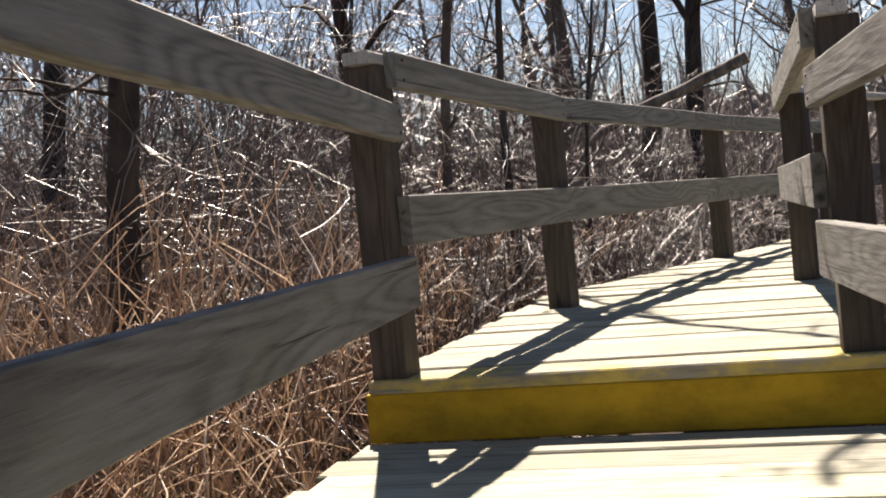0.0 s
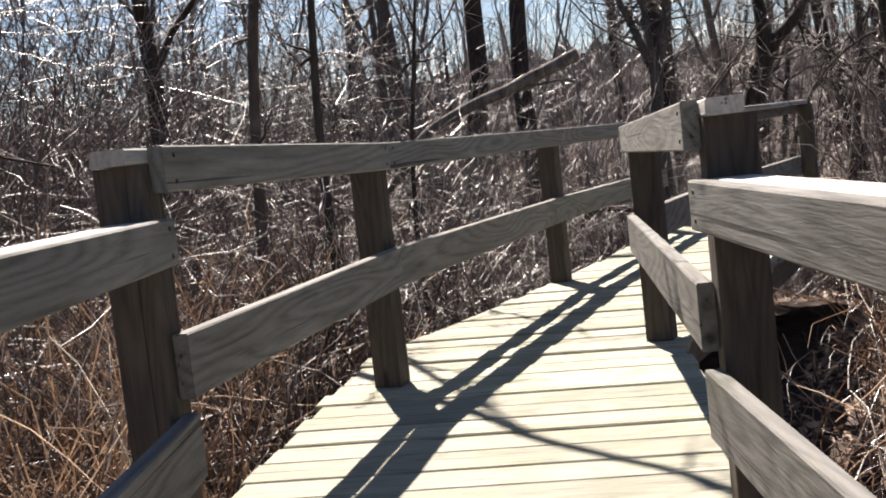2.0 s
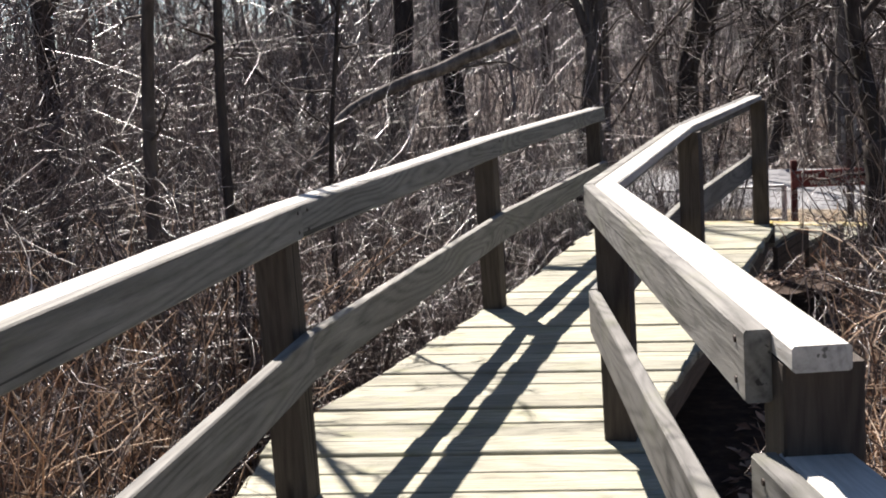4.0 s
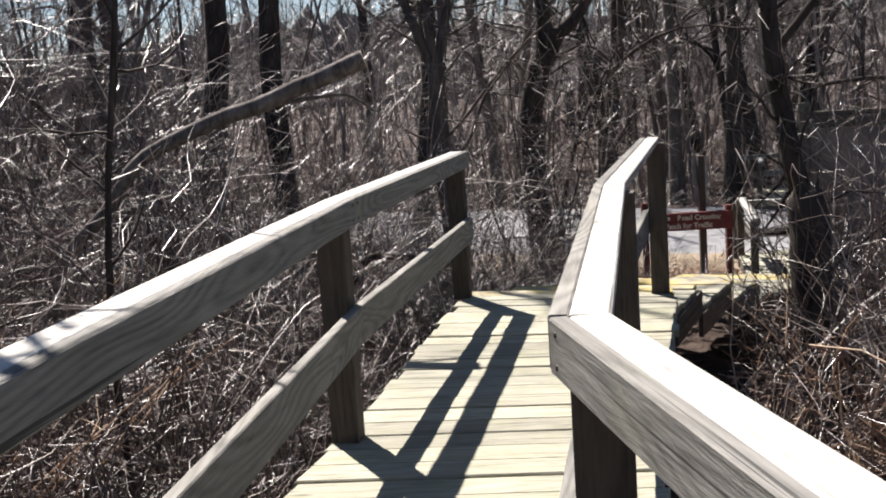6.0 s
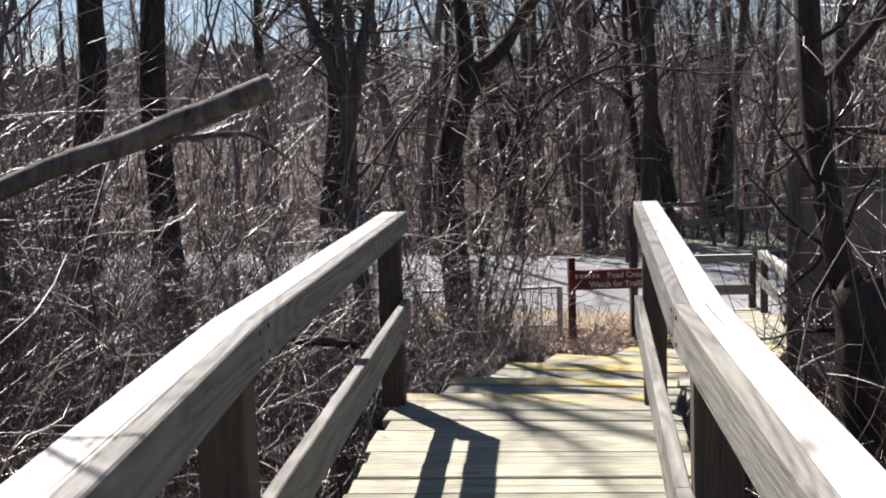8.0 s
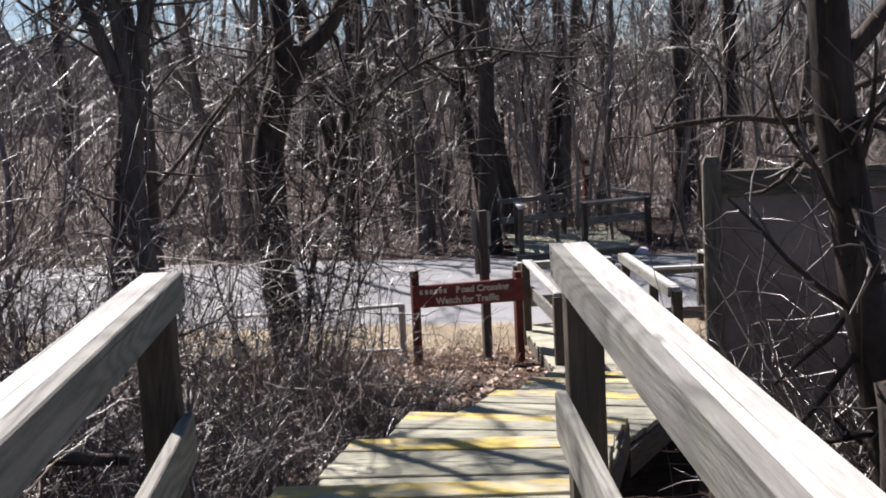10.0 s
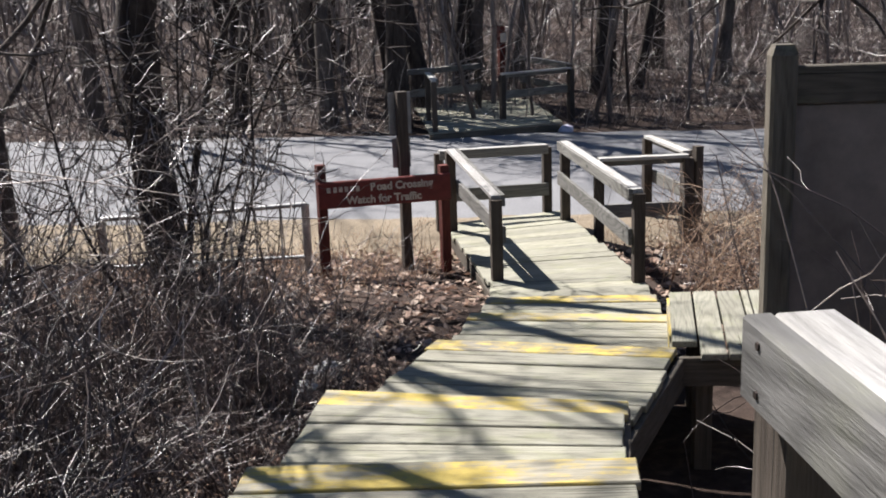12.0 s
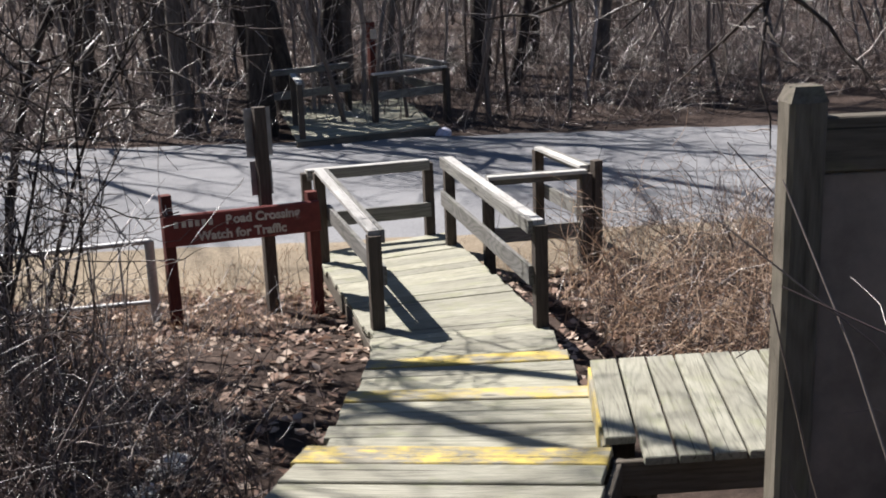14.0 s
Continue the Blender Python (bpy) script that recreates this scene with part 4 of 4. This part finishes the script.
def thicket(count, x0, x1, y0, y1, near, far, kinds, lo, hi, test=None, apart=0.55):
    """Shrubs spread by chance over a stretch of ground, near to far metres from the walk."""
    got, tries = [], 0
    while len(got) < count and tries < 6000:
        tries += 1
        x, y = rng.uniform(x0, x1), rng.uniform(y0, y1)
        kind, scale = int(rng.choice(kinds)), rng.uniform(lo, hi)
        c = clear_of(np.array(x), np.array(y))
        if not max(near, 1.10 + 1.0 * scale * SHRUBS[kind][1]) < c < far or -1.6 < road_side(x, y) < 8.2 or (test and not test(x, y)):
            continue
        if min((math.hypot(x - a, y - b) for a, b in got), default=9) < apart:
            continue
        got.append((x, y))
        shrub(kind, x, y, scale, rng.uniform(0, 6.28))


left = lambda x, y: on_left(np.array(x), np.array(y))
right = lambda x, y: not on_left(np.array(x), np.array(y))
thicket(52, -7, 3, 4.6, 14, 1.55, 6.5, [0, 1, 2, 2], 0.9, 1.45, left, 0.7)
thicket(16, -9, 2, 4, 17, 3.5, 9.0, [2, 0], 1.4, 1.9, left, 0.9)
thicket(26, -8, 5, 10, 18.5, 1.9, 7.0, [0, 1, 2, 3], 0.8, 1.15, lambda x, y: left(x, y) and x < 4.3, 0.8)
thicket(12, 3.6, 6.2, 14.5, 18.3, 1.3, 4.0, [4, 3], 0.5, 0.9, left, 0.6)
thicket(24, 2.2, 9, 0, 12.2, 1.7, 5.0, [1, 3, 0], 0.75, 1.1, lambda x, y: right(x, y) and math.hypot(x - 7, y - 12) > 1.6, 0.7)
thicket(15, 9.3, 14.5, 13.0, 17.8, 1.0, 5.0, [4, 3, 4], 0.7, 1.05, right, 0.6)
thicket(14, 12.5, 20, 11, 18.2, 2.0, 12, [4, 1, 0], 0.8, 1.1, right, 0.9)
thicket(26, -14, 34, 24, 42, 4, 60, [0, 1, 3, 4], 0.8, 1.3, lambda x, y: road_side(x, y) > 8.2, 1.0)
thicket(16, -16, 2, 14, 30, 3, 20, [0, 1, 2], 0.9, 1.3, lambda x, y: road_side(x, y) < -1.8 and x < 3.5, 1.0)


# ---- reeds, litter, far woods ----
def stuff(name, v, f, mat, label, category):
    return tagged(new(name, raw_mesh(name, v, f, mat)), label, category, kind="stuff")


def scatter(n, x0, x1, y0, y1, near, test=None):
    x, y = rng.uniform(x0, x1, 6 * n), rng.uniform(y0, y1, 6 * n)
    rs = road_side(x, y)
    ok = (clear_of(x, y) > near) & ((rs < -0.2) | (rs > 7.0))
    if test is not None:
        ok &= test(x, y)
    x, y = x[ok][:n], y[ok][:n]
    return np.stack([x, y, ground_height(x, y)], 1)


def off_walk(st, room=0.90):
    """Only the strands that keep clear of the boardwalk."""
    return st[(clear_of(st[:, :, 0], st[:, :, 1]) > room).all(1)]


def tangle(name, count, x0, x1, y0, y1, test, lo, hi, label, arch=0.10, mat=None, side=4):
    """Arching canes with side shoots that crowd up to the railings."""
    p = scatter(count, x0, x1, y0, y1, 0.95, test)
    n = len(p)
    d = rng.normal(0, 0.55, (n, 3)) + np.array([0, 0, 1.0])
    d[:, 2] = np.abs(d[:, 2])
    st = off_walk(grow(rng, p, d, rng.uniform(lo, hi, n), 8, 0.16, -arch))
    q, d, s = offshoots(rng, st, side, 0.15, 1.0, 0.65)
    sh = off_walk(grow(rng, q, d, rng.uniform(0.15, 0.7, len(s)), 5, 0.22, -0.04))
    v, f = joined([tubes(st, taper(len(st), 8, rng.uniform(0.003, 0.008, len(st)), 0.002), 3), tubes(sh, taper(len(sh), 5, 0.003, 0.0015), 3)])
    return stuff(name, v, f, mat or M_CANE, label, "thicket")


tangle("thicket", 1300, -5.0, 0.4, 1.5, 7.5, lambda x, y: on_left(x, y) & (clear_of(x, y) < 4.5), 0.6, 1.7, "curling dry stems beside the stairs", 0.14, M_REED)
tangle("thicket", 1500, -3.2, 2.0, 4.6, 8.6, lambda x, y: on_left(x, y) & (clear_of(x, y) < 3.2), 0.9, 2.2, "dense tangle of bare reddish canes along the railing", 0.12, side=5)
tangle("thicket", 2300, -2.6, 3.4, 7.5, 13.8, lambda x, y: on_left(x, y) & (clear_of(x, y) < 3.6), 0.8, 2.1, "dense tangle of dark canes beside the curving deck", 0.13, side=6)
tangle("thicket", 1500, -7.0, 3.6, 8.0, 18.5, lambda x, y: on_left(x, y) & (clear_of(x, y) > 1.7) & (clear_of(x, y) < 8.0) & ((y > 10.9) | (x < -1.6)), 1.8, 3.6, "tall dense brush of bare stems behind the railing", 0.05, side=8)
tangle("thicket", 1500, -0.6, 3.2, 5.0, 12.5, lambda x, y: on_left(x, y) & (clear_of(x, y) < 1.9), 0.35, 1.0, "low mat of dead canes under the railing", 0.16, side=6)
tangle("thicket", 1100, 1.5, 6.3, 11.5, 17.5, lambda x, y: on_left(x, y) & (clear_of(x, y) < 3.4) & (x < 6.3) & (y < 16.6), 0.4, 1.3, "dense tangle of bare canes below the steps")
tangle("thicket", 650, 2.0, 7.0, 0.0, 12.0, lambda x, y: ~on_left(x, y) & (clear_of(x, y) < 3.0), 0.5, 1.6, "tangle of bare canes beside the deck", 0.14)
tangle("thicket", 900, 3.4, 7.5, 4.5, 11.6, lambda x, y: ~on_left(x, y) & (clear_of(x, y) < 3.2) & ((x - 1.4) > (y - 6) * 0.80), 1.2, 2.7, "tall tangle of pale bare canes beside the deck", 0.09)
tangle("thicket", 260, 4.6, 5.8, 8.6, 10.6, lambda x, y: ~on_left(x, y) & (clear_of(x, y) > 1.25), 1.4, 2.6, "tall red-brown canes in front of the notice board", 0.08, side=6)
tangle("thicket", 420, 9.2, 13.5, 13.2, 17.6, lambda x, y: ~on_left(x, y), 0.4, 1.2, "sunlit tangle of tan canes beside the ramp", 0.08)
tangle("thicket", 900, 9.0, 14.0, 12.8, 17.9, lambda x, y: ~on_left(x, y) & (road_side(x, y) < -1.0), 0.4, 1.3, "pale tan dead stems beside the ramp", 0.10, M_REED)
tangle("thicket", 650, -1.5, 5.3, 12.0, 19.6, lambda x, y: on_left(x, y) & (road_side(x, y) < -1.2) & (clear_of(x, y) > 1.5), 1.2, 3.1, "tall haze of bare stems along the roadside", 0.03)
tangle("thicket", 130, 4.5, 6.0, 15.2, 18.0, lambda x, y: on_left(x, y) & (clear_of(x, y) > 1.5), 1.0, 2.4, "slender upright stems round the forked tree", 0.02)
tangle("thicket", 380, 2.0, 7.0, 3.0, 12.0, lambda x, y: ~on_left(x, y) & (clear_of(x, y) < 3.0), 0.5, 1.7, "tan dead stems beside the deck", 0.12, M_REED)
p = scatter(9500, -8, 0.3, 0.5, 9, 1.05, on_left)
n = len(p)
d = rng.normal(0, 0.28, (n, 3)) + np.array([0, 0, 1.0])
st = off_walk(grow(rng, p, d, rng.uniform(0.5, 1.7, n), 5, 0.24, -0.09))
n = len(st)
v, f = tubes(st, taper(n, 5, 0.0055, 0.0024), 3)
stuff("dry_reeds", v, f, M_REED, "dry tan reeds and dead stems beside the stairs", "reeds")
p = scatter(9000, -6, 16, 1, 20, 0.85)
n = len(p)
d = rng.normal(0, 1.0, (n, 3)) * np.array([1, 1, 0.45]) + np.array([0, 0, 0.35])
st = grow(rng, p, d, rng.uniform(0.2, 0.75, n), 4, 0.25, -0.05)
st[:, :, 2] = np.maximum(st[:, :, 2], p[:, None, 2] + 0.004)
st = off_walk(st)
n = len(st)
v, f = tubes(st, taper(n, 4, 0.0042, 0.0018), 3)
stuff("undergrowth", v, f, M_CANE, "tangle of dead stems and fallen twigs", "undergrowth")
p = scatter(5500, 2, 32, 24, 37, 1.5, lambda x, y: (road_side(x, y) > 7.6) & ~((x > 13.3) & (x < 18.2) & (y > 27.0) & (y < 32.0)))
n = len(p)
d = rng.normal(0, 1.0, (n, 3)) * np.array([1, 1, 0.5]) + np.array([0, 0, 0.5])
st = grow(rng, p, d, rng.uniform(0.4, 1.3, n), 4, 0.25, -0.06)
st[:, :, 2] = np.maximum(st[:, :, 2], p[:, None, 2] + 0.004)
v, f = tubes(st, taper(n, 4, 0.008, 0.003), 3)
stuff("undergrowth", v, f, M_CANE, "tangle of dead stems at the far edge of the road", "undergrowth")
p = scatter(84000, -8, 17, -7, 20.5, 0.7)
n = len(p)
a, b = rng.uniform(0, 6.28, n), rng.uniform(0.025, 0.06, n)
e1 = np.stack([np.cos(a), np.sin(a), rng.normal(0, 0.35, n)], 1) * b[:, None]
e2 = np.stack([-np.sin(a), np.cos(a), rng.normal(0, 0.35, n)], 1) * (b * 0.6)[:, None]
c = p + np.array([0, 0, 0.022])
v = np.stack([c - e1, c - e2 + [0, 0, 0.01], c + e1, c + e2 + [0, 0, 0.012]], 1).reshape(-1, 3)
stuff("leaf_litter", v, np.arange(4 * n).reshape(n, 4), M_LEAF, "brown fallen leaves over the ground", "leaf litter")
p = scatter(2600, 5.0, 11, 18.3, 21.0, 0.95)
n = len(p)
st = grow(rng, p, rng.normal(0, 0.4, (n, 3)) + np.array([0, 0, 1.0]), rng.uniform(0.06, 0.22, n), 3, 0.2, -0.05)
v, f = tubes(st, taper(n, 3, 0.003, 0.0012), 3)
stuff("verge_grass", v, f, M_REED, "short dry grass on the sandy verge", "grass")

p = scatter(1500, -40, 48, 10, 70, 5.5, lambda x, y: (road_side(x, y) > 8.5) | ((road_side(x, y) < -2.5) & (x < 3.0)))
n = len(p)
ln = rng.uniform(4.5, 10, n)
st = grow(rng, p, rng.normal(0, 0.16, (n, 3)) + np.array([0, 0, 1.0]), ln, 7, 0.11, 0.02)
q1, d1, s1 = offshoots(rng, st, 26, 0.06, 1.0, 0.55)
d1[:, 2] = np.abs(d1[:, 2])
tw = grow(rng, q1, d1, rng.uniform(0.6, 2.4, len(s1)), 4, 0.2, 0.03)
v, f = joined([tubes(st, taper(n, 7, rng.uniform(0.012, 0.06, n), 0.008), 5), tubes(tw, taper(len(s1), 4, 0.010, 0.004), 3)])
stuff("far_woods", v, f, M_TWIG, "dense far woods of bare saplings", "woods")
p = scatter(7000, -20, 40, 24, 52, 4.0, lambda x, y: road_side(x, y) > 7.4)
n = len(p)
st = grow(rng, p, rng.normal(0, 0.5, (n, 3)) + np.array([0, 0, 1.0]), rng.uniform(0.4, 1.9, n), 5, 0.2, -0.06)
v, f = tubes(st, taper(n, 5, 0.008, 0.003), 3)
stuff("far_brush", v, f, M_CANE, "low brush of dead stems across the road", "brush")
p = scatter(1300, -140, 170, 30, 190, 20.0, lambda x, y: (np.hypot(x - 4, y - 10) > 58) & (road_side(x, y) > 10))
n = len(p)
ln = rng.uniform(9, 16, n)
st = grow(rng, p, rng.normal(0, 0.05, (n, 3)) + np.array([0, 0, 1.0]), ln, 5, 0.04, 0.02)
q1, d1, s1 = offshoots(rng, st, 10, 0.12, 1.0, 0.5)
d1[:, 2] = np.abs(d1[:, 2])
tw = grow(rng, q1, d1, rng.uniform(1.5, 5.0, len(s1)), 3, 0.15, 0.04)
v, f = joined([tubes(st, taper(n, 5, rng.uniform(0.09, 0.26, n), 0.04), 4), tubes(tw, taper(len(s1), 3, 0.045, 0.015), 3)])
stuff("distant_woods", v, f, M_TWIG, "grey-brown wall of distant bare woods", "woods")
